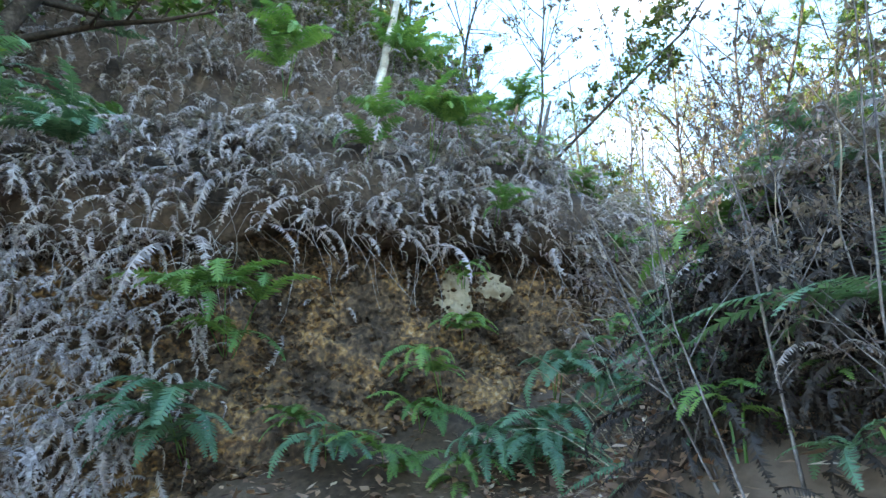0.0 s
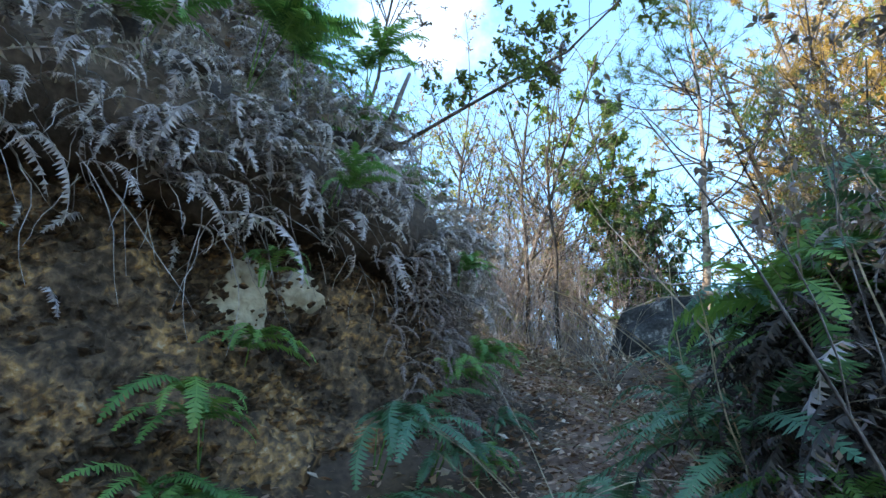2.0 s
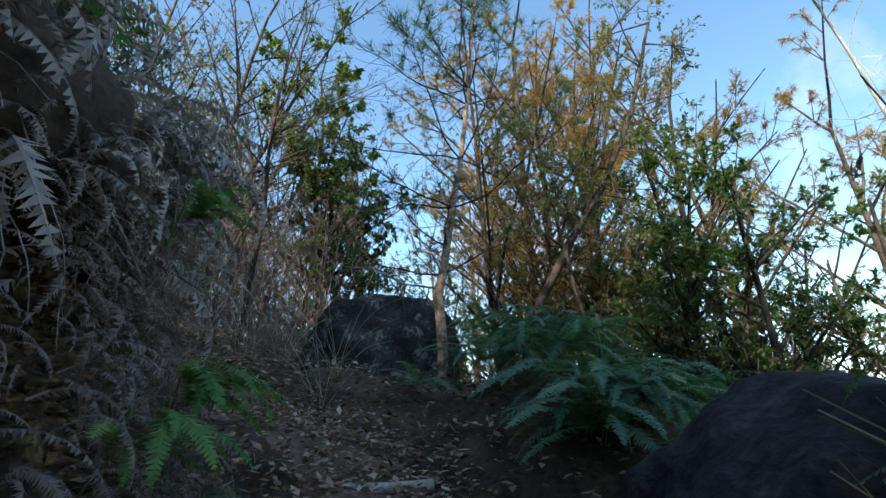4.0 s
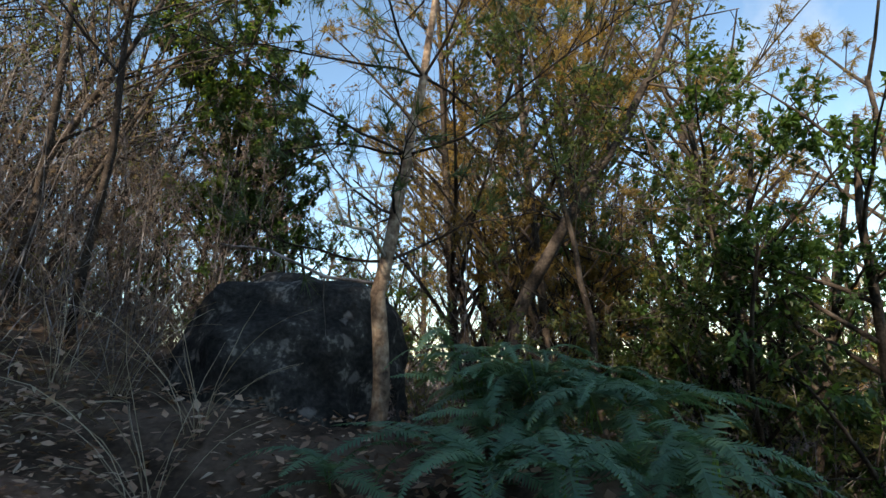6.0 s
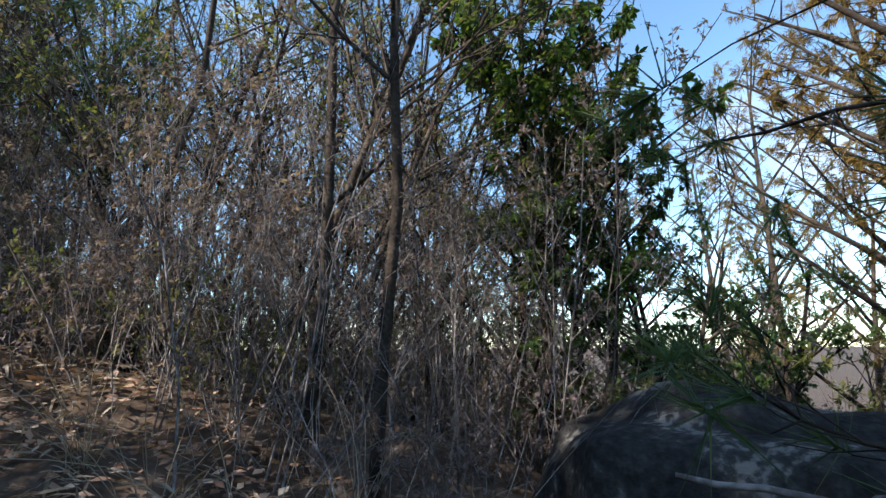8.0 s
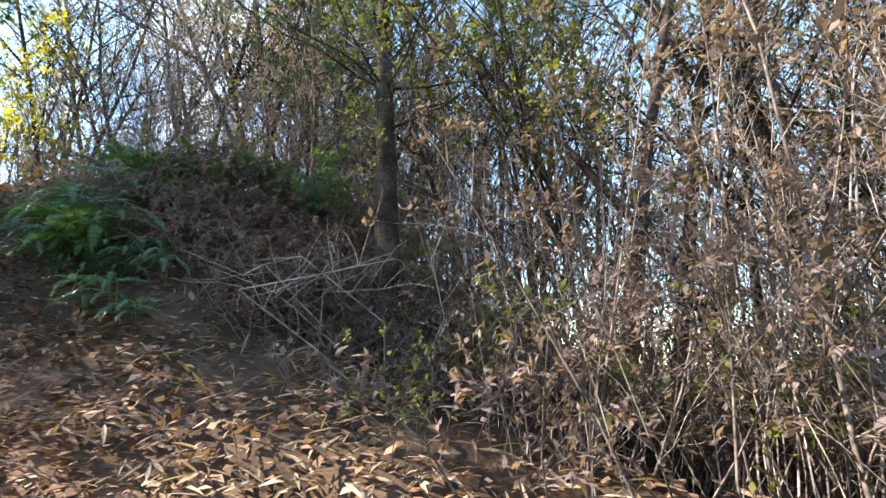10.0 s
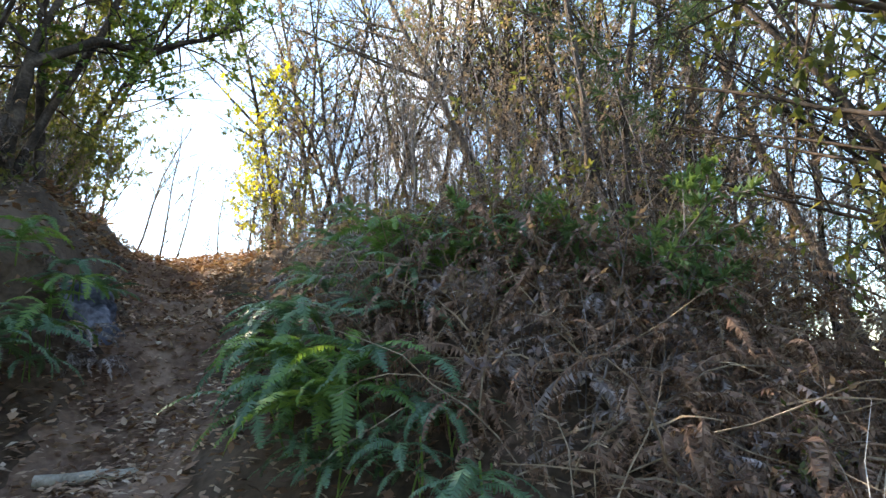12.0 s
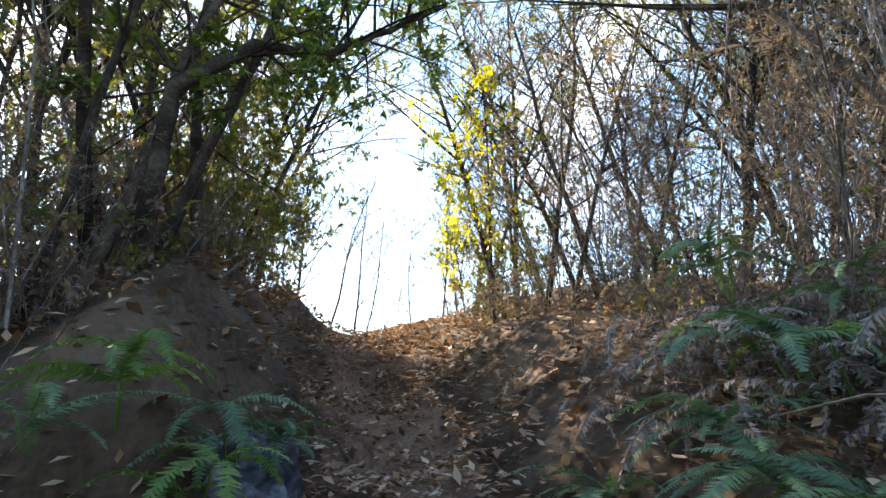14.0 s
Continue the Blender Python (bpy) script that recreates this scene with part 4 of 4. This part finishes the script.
# unseen trees added behind the start to shade the hummock
scatter(EVERGREEN, -3.5, 4.5, -5, -2.2, 7, 1.2, 1.0, 1.4)
# leafy trees past the fern bed
scatter(EVERGREEN, 6.2, 9, 0.0, 1.7, 6, 1.5, 0.6, 0.9)
# trees added on the slope left of the start, also shading the hummock
scatter(EVERGREEN, -5.8, -3.2, 1.2, 3.4, 9, 2.0, 1.2, 1.5)
# trees added on the high ground to keep sun off the trail
for x, y in ((0.3, 6.2), (0.1, 6.8), (0.3, 7.4), (-0.3, 6.5), (-0.2, 7.1)):
    place(EVERGREEN[1], x, y, 0.9)
# more leafy trees past the fern bed
place(EVERGREEN[0], 5.7, 1.5, 0.7, 120)
place(EVERGREEN[1], 6.1, 0.9, 0.75, 10)
place(EVERGREEN[0], 5.3, 1.0, 0.8, 33)
place(EVERGREEN[1], 5.9, 1.9, 0.75, 210)
place(EVERGREEN[0], 6.5, 1.5, 0.95, 300)
for x, y, s, t in ((7.2, 2.4, 0.9, 20), (6.8, 2.9, 0.75, 90), (8.0, 3.5, 1.1, 160), (9.0, 2.9, 1.2, 230), (7.8, 1.6, 1.0, 300)):
    place(RUSTY[int(t) % 2], x, y, s, t)
scatter(SCRUB_OLIVE + SCRUB, 5.6, 8.2, 0.4, 4.0, 14, 1.5, 0.75, 1.15)
scatter(SCRUB_GLOSSY + SCRUB_OLIVE, 0.4, 1.35, 4.35, 5.4, 7, 1.2, 0.45, 0.65, lambda x, y: scarp_side(np.array(x), np.array(y))[0] > 0.15)
scatter([BRUSH[0], BRUSH[2]] + SCRUB, 0.75, 1.4, 1.0, 1.65, 13, 0.85, 0.42, 0.65)
scatter(BRUSH, 2.55, 3.7, 8.5, 9.8, 16, 0.95, 0.6, 0.9)
scatter(BRUSH, -3.4, 0.6, 10.4, 15.5, 30, 0.95, 0.5, 0.9)
scatter(BARETREE + SAPLING, -9, -3.5, 15.5, 23, 16, 1.0, 0.7, 1.1)
scatter(SCRUB + SCRUB_OLIVE, -3.6, -1.9, 12.2, 15.0, 12, 0.75, 0.6, 0.9)
scatter(BARETREE + SCRUB, -1.6, 0.6, 13.4, 16.5, 12, 0.95, 0.6, 0.95)
for k in range(14):
    a, d = radians(54 + 1.6 * k), 4.3 + 0.9 * (k % 4)
    x, y = 3.2 + d * math.sin(a), 4.3 + d * math.cos(a)
    place((SCRUB_OLIVE + SCRUB)[k % 6], x, y, max(0.55, (4.15 - gz(x, y)) / 2.3) * (0.9 + 0.12 * (k % 3)))
place(RUSTY[0], 7.6, 3.2, 1.0, 0)
place(RUSTY[1], 8.3, 2.5, 1.15, 70)
place(RUSTY[0], 7.0, 3.9, 0.85, 140)
place(RUSTY[1], 8.6, 3.9, 0.9, 200)


def needle_tuft(leaves, p, d, n=26, length=0.16):
    for k in range(n):
        leaves.blade(p - d * rnd.uniform(0, 0.06), (d * 0.7 + rv(0.8)).normalized(), rv(1), length * rnd.uniform(0.7, 1.1), 0.0055)


def pine_tree(label, line, r0, whorls, top_from, seed_len=1.0, bark=PINEBARK):
    """line: places along the trunk; whorls: (share of the trunk, branch directions, length)."""
    root = thing("pine_tree", label, "pine tree")
    wood, leaves = Build(), Build()
    pts = [Vector(p) for p in line]
    fine = []
    for a, c in zip(pts, pts[1:]):
        fine += [a.lerp(c, k / 4) + rv(0.008) for k in range(4)]
    fine.append(pts[-1])
    n = len(fine)
    wood.tube(fine, [r0 * (1 - 0.85 * i / (n - 1)) * (1.25 if i == 0 else 1) for i in range(n)], 12, False)
    part("trunk", wood, bark, root, "flaking pine trunk", True)

    def limb(p, d, length, r):
        limbs = Build()
        q = bend(p, d, length, 8, -0.15, 0.2)
        limbs.tube(q, [r * (1 - 0.75 * i / 8) for i in range(9)], 5, False)
        for i in range(1, 9):
            for k in range(3):
                sd = ((q[i] - q[i - 1]).normalized() * 0.7 + rv(0.8)).normalized()
                tw = bend(q[i], sd, length * rnd.uniform(0.16, 0.4), 3, -0.3, 0.35)
                limbs.tube(tw, [r * 0.28, r * 0.22, r * 0.16, r * 0.12], 3, False)
                if i > 3 and rnd.random() < 0.7:
                    needle_tuft(leaves, tw[-1], (tw[-1] - tw[-2]).normalized())
        part("branch", limbs, BARK, root, smooth=True)

    for share, dirs, length in whorls:
        i = min(int(share * (n - 1)), n - 2)
        p = fine[i].lerp(fine[i + 1], share * (n - 1) - i)
        for d in dirs:
            limb(p, Vector(d), length * rnd.uniform(0.85, 1.1), 0.0105 * seed_len)
    for k in range(26):
        t = rnd.uniform(top_from, 0.99)
        i = min(int(t * (n - 1)), n - 2)
        limb(fine[i], Vector((rnd.uniform(-1, 1), rnd.uniform(-1, 1), rnd.uniform(0.1, 0.8))), (1.25 - t) * 1.7 * seed_len, 0.009)
    part("crown", leaves, NEEDLE, root)
    return root


pine_tree("pine tree with flaking sunlit trunk and bare lower branches",
          [(4.62, 4.02, 2.3), (4.68, 3.92, 2.9), (4.64, 3.94, 3.55), (4.66, 3.85, 4.0), (4.66, 3.78, 4.4), (4.7, 3.7, 4.95), (4.76, 3.6, 5.8), (4.85, 3.5, 7.2), (4.9, 3.45, 9.0)], 0.056,
          [(0.30, [(-.5, .8, -.05), (.2, -.9, .15)], 0.9), (0.38, [(-.7, .7, .1), (-.9, -.2, .2), (.7, .5, .1)], 0.9), (0.5, [(-.75, .45, .28), (-.3, -.95, .0), (.8, .3, .3), (.3, .9, .2)], 1.5),
           (0.62, [(-.6, .75, .1), (-.4, -.8, .5), (.9, -.2, .3), (-.9, .1, .3)], 1.4), (0.72, [(-.5, .8, .4), (.5, -.8, .4), (.8, .5, .4), (-.9, -.3, .4)], 1.3)], 0.75)
pine_tree("dark pine trunk on the mound beside the trail",
          [(3.25, 9.66, 4.15), (3.24, 9.67, 5.0), (3.22, 9.69, 5.8), (3.2, 9.75, 6.6), (3.2, 9.95, 8.0), (3.25, 10, 10.5)], 0.1,
          [(0.42, [(.8, -.5, .0), (-.6, .7, .3), (.5, .8, .3)], 1.4), (0.5, [(.9, -.4, -.1), (-.9, -.1, .3)], 1.5)], 0.5, 1.0, BARK)


def leaning_tree(label, line, r0, o, leaf_mat, wood_mat=BARK, limbs=()):
    root = thing("leaning_tree", label, "tree")
    wood, leaves = Build(), Build()
    pts = [Vector(p) for p in line]
    fine = []
    for a, c in zip(pts, pts[1:]):
        fine += [a.lerp(c, k / 4) + rv(0.012) for k in range(4)]
    fine.append(pts[-1])
    n = len(fine)
    wood.tube(fine, [r0 * (1 - 0.75 * i / (n - 1)) for i in range(n)], 8, False)
    for i in range(n // 3, n):
        for k in range(2):
            grow(wood, leaves, fine[i], rv(1) + Vector((0, 0, 0.4)), rnd.uniform(0.5, 1.0) * o.get("reach", 1.0), r0 * 0.22, o["depth"], o)
    part("trunk", wood, wood_mat, root, smooth=True)
    part("crown", leaves, leaf_mat, root)
    return root


leaning_tree("dark leaning tree with a forked trunk and sparse leaves", [(5.75, 3.45, 2.0), (5.8, 3.25, 3.5), (5.82, 2.85, 4.2), (5.88, 2.4, 4.9), (5.9, 1.95, 5.8), (5.9, 1.6, 7.0)], 0.065, opts(kids=(5, 6), leaves=8, leaf=0.045, ratio=0.6), OLIVE)
leaning_tree("slender dark tree forking from the scrub", [(5.45, 2.65, 2.0), (5.4, 2.72, 3.4), (5.4, 2.9, 4.5), (5.6, 3.1, 5.8)], 0.03, opts(kids=(5, 6), leaves=8, leaf=0.045, ratio=0.6), OLIVE)
leaning_tree("tree leaning over the trail with a long crooked limb", [(-1.75, 11.0, 6.1), (-1.6, 10.9, 6.9), (-1.57, 10.9, 7.5), (-1.35, 11.2, 7.85), (-1.15, 11.6, 8.0), (-.95, 11.9, 8.3), (-0.7, 12.2, 8.6)], 0.055, opts(kids=(4, 5), leaves=9, leaf=0.055, ratio=0.6, reach=0.8), GLOSSY)
leaning_tree("dark tree with an upright crooked trunk", [(-1.7, 11.3, 6.2), (-1.75, 11.2, 7.2), (-1.95, 11.2, 8.2), (-1.8, 11.3, 9.5)], 0.045, opts(kids=(5, 6), leaves=8, leaf=0.05, ratio=0.6), OLIVE)
leaning_tree("young tree with bright yellow-green leaves", [(-1.25, 13.9, 6.1), (-1.3, 14.0, 7.0), (-1.35, 14.1, 8.0), (-1.4, 14.2, 9.2)], 0.025, opts(kids=(4, 5), leaves=7, leaf=0.06, ratio=0.65, reach=0.9), YELLOW)
leaning_tree("tree with a long bare limb slanting over the drop", [(5.2, 8.4, 3.2), (4.6, 8.7, 4.8), (4.15, 9.0, 5.6), (3.8, 9.35, 6.2), (3.5, 9.7, 6.7), (3.3, 10.0, 7.1)], 0.03, opts(kids=(5, 6), leaves=6, leaf=0.05, ratio=0.6), OLIVE)
leaning_tree("tree with broad leaves overhanging the trail", [(2.4, -0.3, 0.6), (2.2, 0.2, 2.4), (1.75, 0.9, 3.45), (1.25, 1.4, 3.75), (0.9, 1.75, 3.65)], 0.035, opts(kids=(4, 4), leaves=5, leaf=0.1, broad=0.5, ratio=0.65, reach=0.36, leaf_depth=1), GLOSSY)
leaning_tree("bare tree with pale spreading twigs", [(4.9, -0.4, 0.3), (4.7, -0.1, 3.0), (4.3, 0.5, 5.0), (3.7, 1.1, 6.2)], 0.022, opts(kids=(4, 5), leaves=0, leaf=0.05, ratio=0.55, reach=1.2, wob=0.2), OLIVE, PALEWOOD)
leaning_tree("slanting bare branch reaching out of the bank", [(0.7, 4.3, 3.8), (1.2, 3.7, 4.1), (1.9, 3.0, 4.55), (2.4, 2.5, 5.2)], 0.018, opts(kids=(5, 5), leaves=7, leaf=0.05, ratio=0.5, reach=0.7, wob=0.2), OLIVE)


def stick(label, line, r, material=PALEWOOD, name="dead_branch", twigs=0):
    root = thing(name, label, "branch")
    b = Build()
    pts = []
    for a, c in zip(line, line[1:]):
        pts += [Vector(a).lerp(Vector(c), k / 4) + rv(r * 0.4) for k in range(4)]
    pts.append(Vector(line[-1]))
    b.tube(pts, [r * (1 - 0.55 * i / (len(pts) - 1)) for i in range(len(pts))], 7)
    for k in range(twigs):
        i = rnd.randrange(len(pts) // 3, len(pts))
        t = Build()
        t.tube(bend(pts[i], rv(1) + Vector((0, 0, .3)), rnd.uniform(0.2, 0.6), 4, 0.1, 0.25), [r * .5, r * .45, r * .36, r * .25, r * .15], 3, False)
        part("twig", t, material, root)
    part("branch", b, material, root, smooth=True)
    return root


stick("pale dead trunk standing on the bank", [(-0.62, 3.95, 4.2), (-0.58, 4.0, 4.9), (-0.4, 4.1, 6.2), (-0.2, 4.2, 7.4)], 0.055, name="dead_tree")
stick("broken grey stump leaning on the bank", [(0.72, 3.6, 3.45), (0.85, 3.63, 3.95), (0.98, 3.6, 4.4)], 0.03, TWIG, "dead_tree")
stick("dead branch lying across the boulder", [(4.65, 3.95, 3.6), (4.45, 4.2, 3.62), (4.3, 4.45, 3.75), (4.2, 4.7, 3.78)], 0.012, TWIG, twigs=3)
stick("bleached dead branch stub", [(4.62, 3.9, 3.75), (4.4, 3.9, 3.85), (4.2, 3.98, 3.85), (4.1, 4.0, 4.0)], 0.013, PALEWOOD, twigs=4)
for k in range(7):
    x, y = rnd.uniform(2.8, 3.8), rnd.uniform(9.0, 9.7)
    p = on(x, y, 0.1)
    stick("bleached bare twigs of a fallen branch", [p, (x + rnd.uniform(-.5, .3), y + rnd.uniform(-.4, .2), p[2] + rnd.uniform(.2, .5)), (x + rnd.uniform(-.8, .5), y - rnd.uniform(0, .5), p[2] + rnd.uniform(.3, .7))], 0.0045, PALEWOOD, twigs=10)


def log_step(x, y, length, turn, r=0.05):
    root = thing("log_step", "weathered pale log laid across the trail as a step", "log")
    b = Build()
    a = Vector((math.cos(radians(turn)), math.sin(radians(turn)), 0)) * length / 2
    z = gz(x, y) + r * 0.7
    c = Vector((x, y, z))
    b.tube([c - a + (a * 2) * k / 8 + rv(0.006) for k in range(9)], [r * rnd.uniform(0.92, 1.08) for k in range(9)], 10)
    part("log", b, PALEWOOD, root, smooth=True)


log_step(2.58, 3.62, 0.75, 125, 0.026)
log_step(0.12, 10.45, 0.7, 40, 0.03)
log_step(-2.35, 13.6, 0.95, 35, 0.035)

# ---- litter, stalks and grass ----
def litter(name, label, n, material, near, length, width, flat=0.25, bounds=(-4.5, 7, -2, 16.5)):
    b, done = Build(), 0
    while done < n:
        x, y = rnd.uniform(bounds[0], bounds[1]), rnd.uniform(bounds[2], bounds[3])
        if from_trail(x, y) > near * (0.4 + rnd.random()):
            continue
        done += 1
        a = Vector((rnd.uniform(-1, 1), rnd.uniform(-1, 1), rnd.uniform(-flat, flat + .1)))
        s = length * rnd.uniform(0.55, 1.3)
        b.leaf(Vector((x, y, gz(x, y) + rnd.uniform(0.045, 0.085))), a, Vector((0, 0, 1)) + rv(flat * 1.6), s, width * s, rnd.uniform(-.3, .4))
    tagged(new(name, b.mesh(name, material)), label, "leaf litter", kind="stuff")


litter("leaf_litter", "brown curled fallen leaves strewn over the trail", 30000, LITTER, 1.7, 0.065, 0.55)
litter("leaf_litter", "small brown leaves trodden into the path", 26000, LITTER, 0.55, 0.042, 0.55)
litter("straw_litter", "pale narrow fallen bamboo leaves on the trail", 3800, STRAW, 1.4, 0.13, 0.12, 0.3, (1.2, 4.3, 5.2, 9.6))


def tussock(at, n, height, label="dry grass tussock with long arching stalks", material=STRAW):
    root = thing("grass_tussock", label, "grass", "dry grass", at)
    b = Build()
    for k in range(n):
        q = bend(rv(0.04) * 1.0, (rnd.uniform(-.6, .6), rnd.uniform(-.6, .6), 1), height * rnd.uniform(.5, 1.15), 7, 1.3, 0.12)
        q[0].z = -0.03
        b.tube(q, [0.0024, .0024, .0022, .002, .0018, .0015, .0012, .0008], 3, False)
    part("grass", b, material, root)
    return root


T0 = tussock(on(4.25, 5.75), 16, 0.9)
for x, y in ((4.1, 6.1), (4.45, 5.5), (3.9, 6.5), (4.6, 6.2), (3.7, 4.55), (4.15, 4.7), (3.8, 7.1)):
    copy_thing(T0, pose(*on(x, y), 0, 0, rnd.uniform(0, 360)))
T1 = tussock(on(1.0, 2.0), 14, 0.8)
for x, y in ((0.85, 1.75), (1.2, 1.6), (0.8, 2.15)):
    copy_thing(T1, pose(*on(x, y), 0, 0, rnd.uniform(0, 360)))
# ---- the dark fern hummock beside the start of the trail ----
# the shade of this hollow is put into the frond colour
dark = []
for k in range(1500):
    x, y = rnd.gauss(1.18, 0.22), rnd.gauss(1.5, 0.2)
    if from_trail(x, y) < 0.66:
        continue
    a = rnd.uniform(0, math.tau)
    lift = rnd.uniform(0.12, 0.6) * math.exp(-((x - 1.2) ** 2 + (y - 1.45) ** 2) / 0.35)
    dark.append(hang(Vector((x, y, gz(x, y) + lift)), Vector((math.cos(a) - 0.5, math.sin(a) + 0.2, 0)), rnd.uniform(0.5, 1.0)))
mass("dead_fern_mat", "heap of withered fern fronds beside the trail, colour darkened for shade", "dead ferns", DEAD_FRONDS, dark, SHADEFERN)
for x, y, dz, kind, size in (
        (0.86, 1.86, 0.2, "long", 0.72), (0.95, 1.7, 0.45, "green", 1.0), (1.1, 1.62, 0.7, "green", 1.0), (1.2, 1.5, 0.85, "blue", 0.95), (1.05, 1.45, 0.8, "dead", 1.1),
        (1.3, 1.4, 0.95, "dead", 1.2), (1.2, 1.35, 0.75, "dead", 1.2), (1.4, 1.6, 0.75, "green", 0.9), (0.9, 1.55, 0.4, "dead", 1.0), (0.84, 1.72, 0.08, "long", 0.6),
        (1.0, 1.95, 0.25, "long", 0.62), (1.2, 1.8, 0.45, "blue", 1.0), (1.35, 1.85, 0.4, "long", 0.65), (1.5, 1.45, 0.8, "dead", 1.2)):
    fern(on(x + 0.08, y - 0.05, dz * 0.68), 14, size, kind, (-0.25, 0.1), 1.0, "ferns beside the trail")
b = Build()
for k in range(36):
    x, y = rnd.uniform(0.85, 1.4), rnd.uniform(1.35, 1.95)
    if from_trail(x, y) < 0.6:
        continue
    b.tube(bend(on(x, y, -0.02), (rnd.uniform(-.35, .35), rnd.uniform(-.35, .35), 1), rnd.uniform(0.5, 1.15), 7, rnd.choice((0.2, 0.6, 1.6)), 0.12), [0.0035, .0034, .0032, .003, .0026, .0022, .0016, .001], 3, False)
# fronds at the foot, in the same shade-darkened colour
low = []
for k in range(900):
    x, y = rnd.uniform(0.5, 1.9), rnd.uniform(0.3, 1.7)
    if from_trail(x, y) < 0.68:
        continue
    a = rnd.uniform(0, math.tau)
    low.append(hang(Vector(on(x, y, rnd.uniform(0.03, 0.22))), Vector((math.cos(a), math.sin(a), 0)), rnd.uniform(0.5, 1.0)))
mass("dead_fern_mat", "withered fronds at the foot of the hummock, colour darkened for shade", "dead ferns", DEAD_FRONDS, low, SHADEFERN)
for x, y in ((0.72, 1.3), (0.85, 1.0), (0.95, 1.25), (0.8, 1.55), (1.05, 0.85), (1.2, 1.05)):
    fern(on(x, y, 0.04), 9, rnd.uniform(0.5, 0.7), rnd.choice(("blue", "green", "dead")), (-0.2, 0.1), 1.0, "ferns beside the trail")
tagged(new("fern_stalks", b.mesh("fern_stalks", DRYSTEM)), "thin dry fern stalks rising from the hummock", "stalks", kind="stuff")

# ---- fronds and ferns on the steep slope above the bank ----
high = []
for k in range(4600):
    s = 0.2 + 0.62 * rnd.random()
    p, n = scarp_smooth(s)
    off = -rnd.uniform(0.05, 1.7)
    if noise.noise(Vector((s * 22, off * 3, 8))) < rnd.uniform(-.8, .1):
        continue
    q = p + n * off
    high.append(hang(Vector((q.x, q.y, gz(q.x, q.y) + rnd.uniform(0.05, 0.45))), n, rnd.uniform(0.6, 1.5)))
mass("dead_fern_mat", "withered lilac-grey fern fronds on the slope above the bank", "dead ferns", DEAD_FRONDS, high, FERNDRY)
for i in range(34):
    s = 0.24 + 0.5 * ((i * 0.618) % 1.0)
    p, n = scarp_smooth(s)
    q = p + n * -rnd.uniform(0.1, 1.4)
    fern((q.x, q.y, gz(q.x, q.y) + 0.22), rnd.randint(8, 12), rnd.uniform(0.9, 1.5), rnd.choice(("green", "dead", "blue", "dead")), (n.x * 0.8, n.y * 0.8), 0.8, "ferns on the slope above the bank")

# ---- the withered bracken over the mound ----
brown = []
for k in range(3400):
    x, y = rnd.uniform(1.15, 3.3), rnd.uniform(9.5, 11.4)
    d = from_trail(x, y)
    if d < 0.95 or x + y < 11.75 or noise.noise(Vector((x * 1.6, y * 1.6, 4))) < rnd.uniform(-.6, .2):
        continue
    a = rnd.uniform(0, math.tau)
    brown.append(hang(Vector(on(x, y, rnd.uniform(0.05, 0.5) * min(1, (d - 0.75) * 2))), Vector((math.cos(a) - 0.4, math.sin(a) - 0.7, 0)), rnd.uniform(0.5, 1.2)))
mass("dead_fern_mat", "tangle of brown withered bracken on the mound", "dead ferns", DEAD_FRONDS, brown, BRACKEN)
b = Build()
for k in range(420):
    x, y = rnd.uniform(1.2, 3.5), rnd.uniform(9.4, 11.3)
    d = from_trail(x, y)
    if d < 0.95 or x + y < 11.75:
        continue
    r = rnd.choice((0.0022, 0.003, 0.0045))
    b.tube(bend(on(x, y, rnd.uniform(0, 0.3)), (rnd.uniform(-1, 1), rnd.uniform(-1, 0.6), rnd.uniform(0.2, 1.0)), rnd.uniform(0.25, 0.8), 6, rnd.uniform(0.3, 1.6), 0.28), [r, r, r * .95, r * .85, r * .7, r * .5, r * .3], 3, False)
tagged(new("dry_stems", b.mesh("dry_stems", DRYSTEM)), "tangle of pale dry arching stems over the mound", "stems", kind="stuff")

# ---- leaf-strewn floor and dry stems under the thicket ----
b = Build()
for k in range(110):
    x, y = rnd.uniform(3.9, 6.2), rnd.uniform(5.3, 8.8)
    if from_trail(x, y) < 0.85:
        continue
    r = rnd.choice((0.0018, 0.0025, 0.0035))
    b.tube(bend(on(x, y, -0.02), (rnd.uniform(-.45, .45), rnd.uniform(-.45, .45), 1), rnd.uniform(0.4, 1.5), 6, rnd.uniform(-0.1, 0.9), 0.17), [r, r, r * .95, r * .85, r * .7, r * .5, r * .3], 3, False)
tagged(new("dry_stems", b.mesh("dry_stems", TWIG)), "thin grey stems crowding the edge of the thicket", "stems", kind="stuff")
# far woods closing the view past the mound and the drop
scatter(BARE + BARETREE, 0.5, 7, 13.5, 19, 36, 2.0, 1.0, 1.4)
scatter(BARE + BARETREE, 5, 12, 9.5, 16, 18, 2.0, 0.9, 1.4)

boulder("boulder", "blue-grey rock set in the low bank beside the trail", (-1.0, 11.08, 5.5), (0.3, 0.26, 0.32), BLUEROCK, 3.0, 25, 0.3, 5)

# the first of each scrub kind was built at the origin: it goes to a place of its own in the woods
for k, ob in enumerate(SCRUB + SCRUB_OLIVE + SCRUB_GLOSSY + BARE + SAPLING + RUSTY + EVERGREEN + BRUSH + BARETREE):
    x, y = -7.5 - 0.6 * k, -2 + 1.1 * k
    ob.matrix_basis = pose(x, y, gz(x, y), 0, 0, 40 * k)
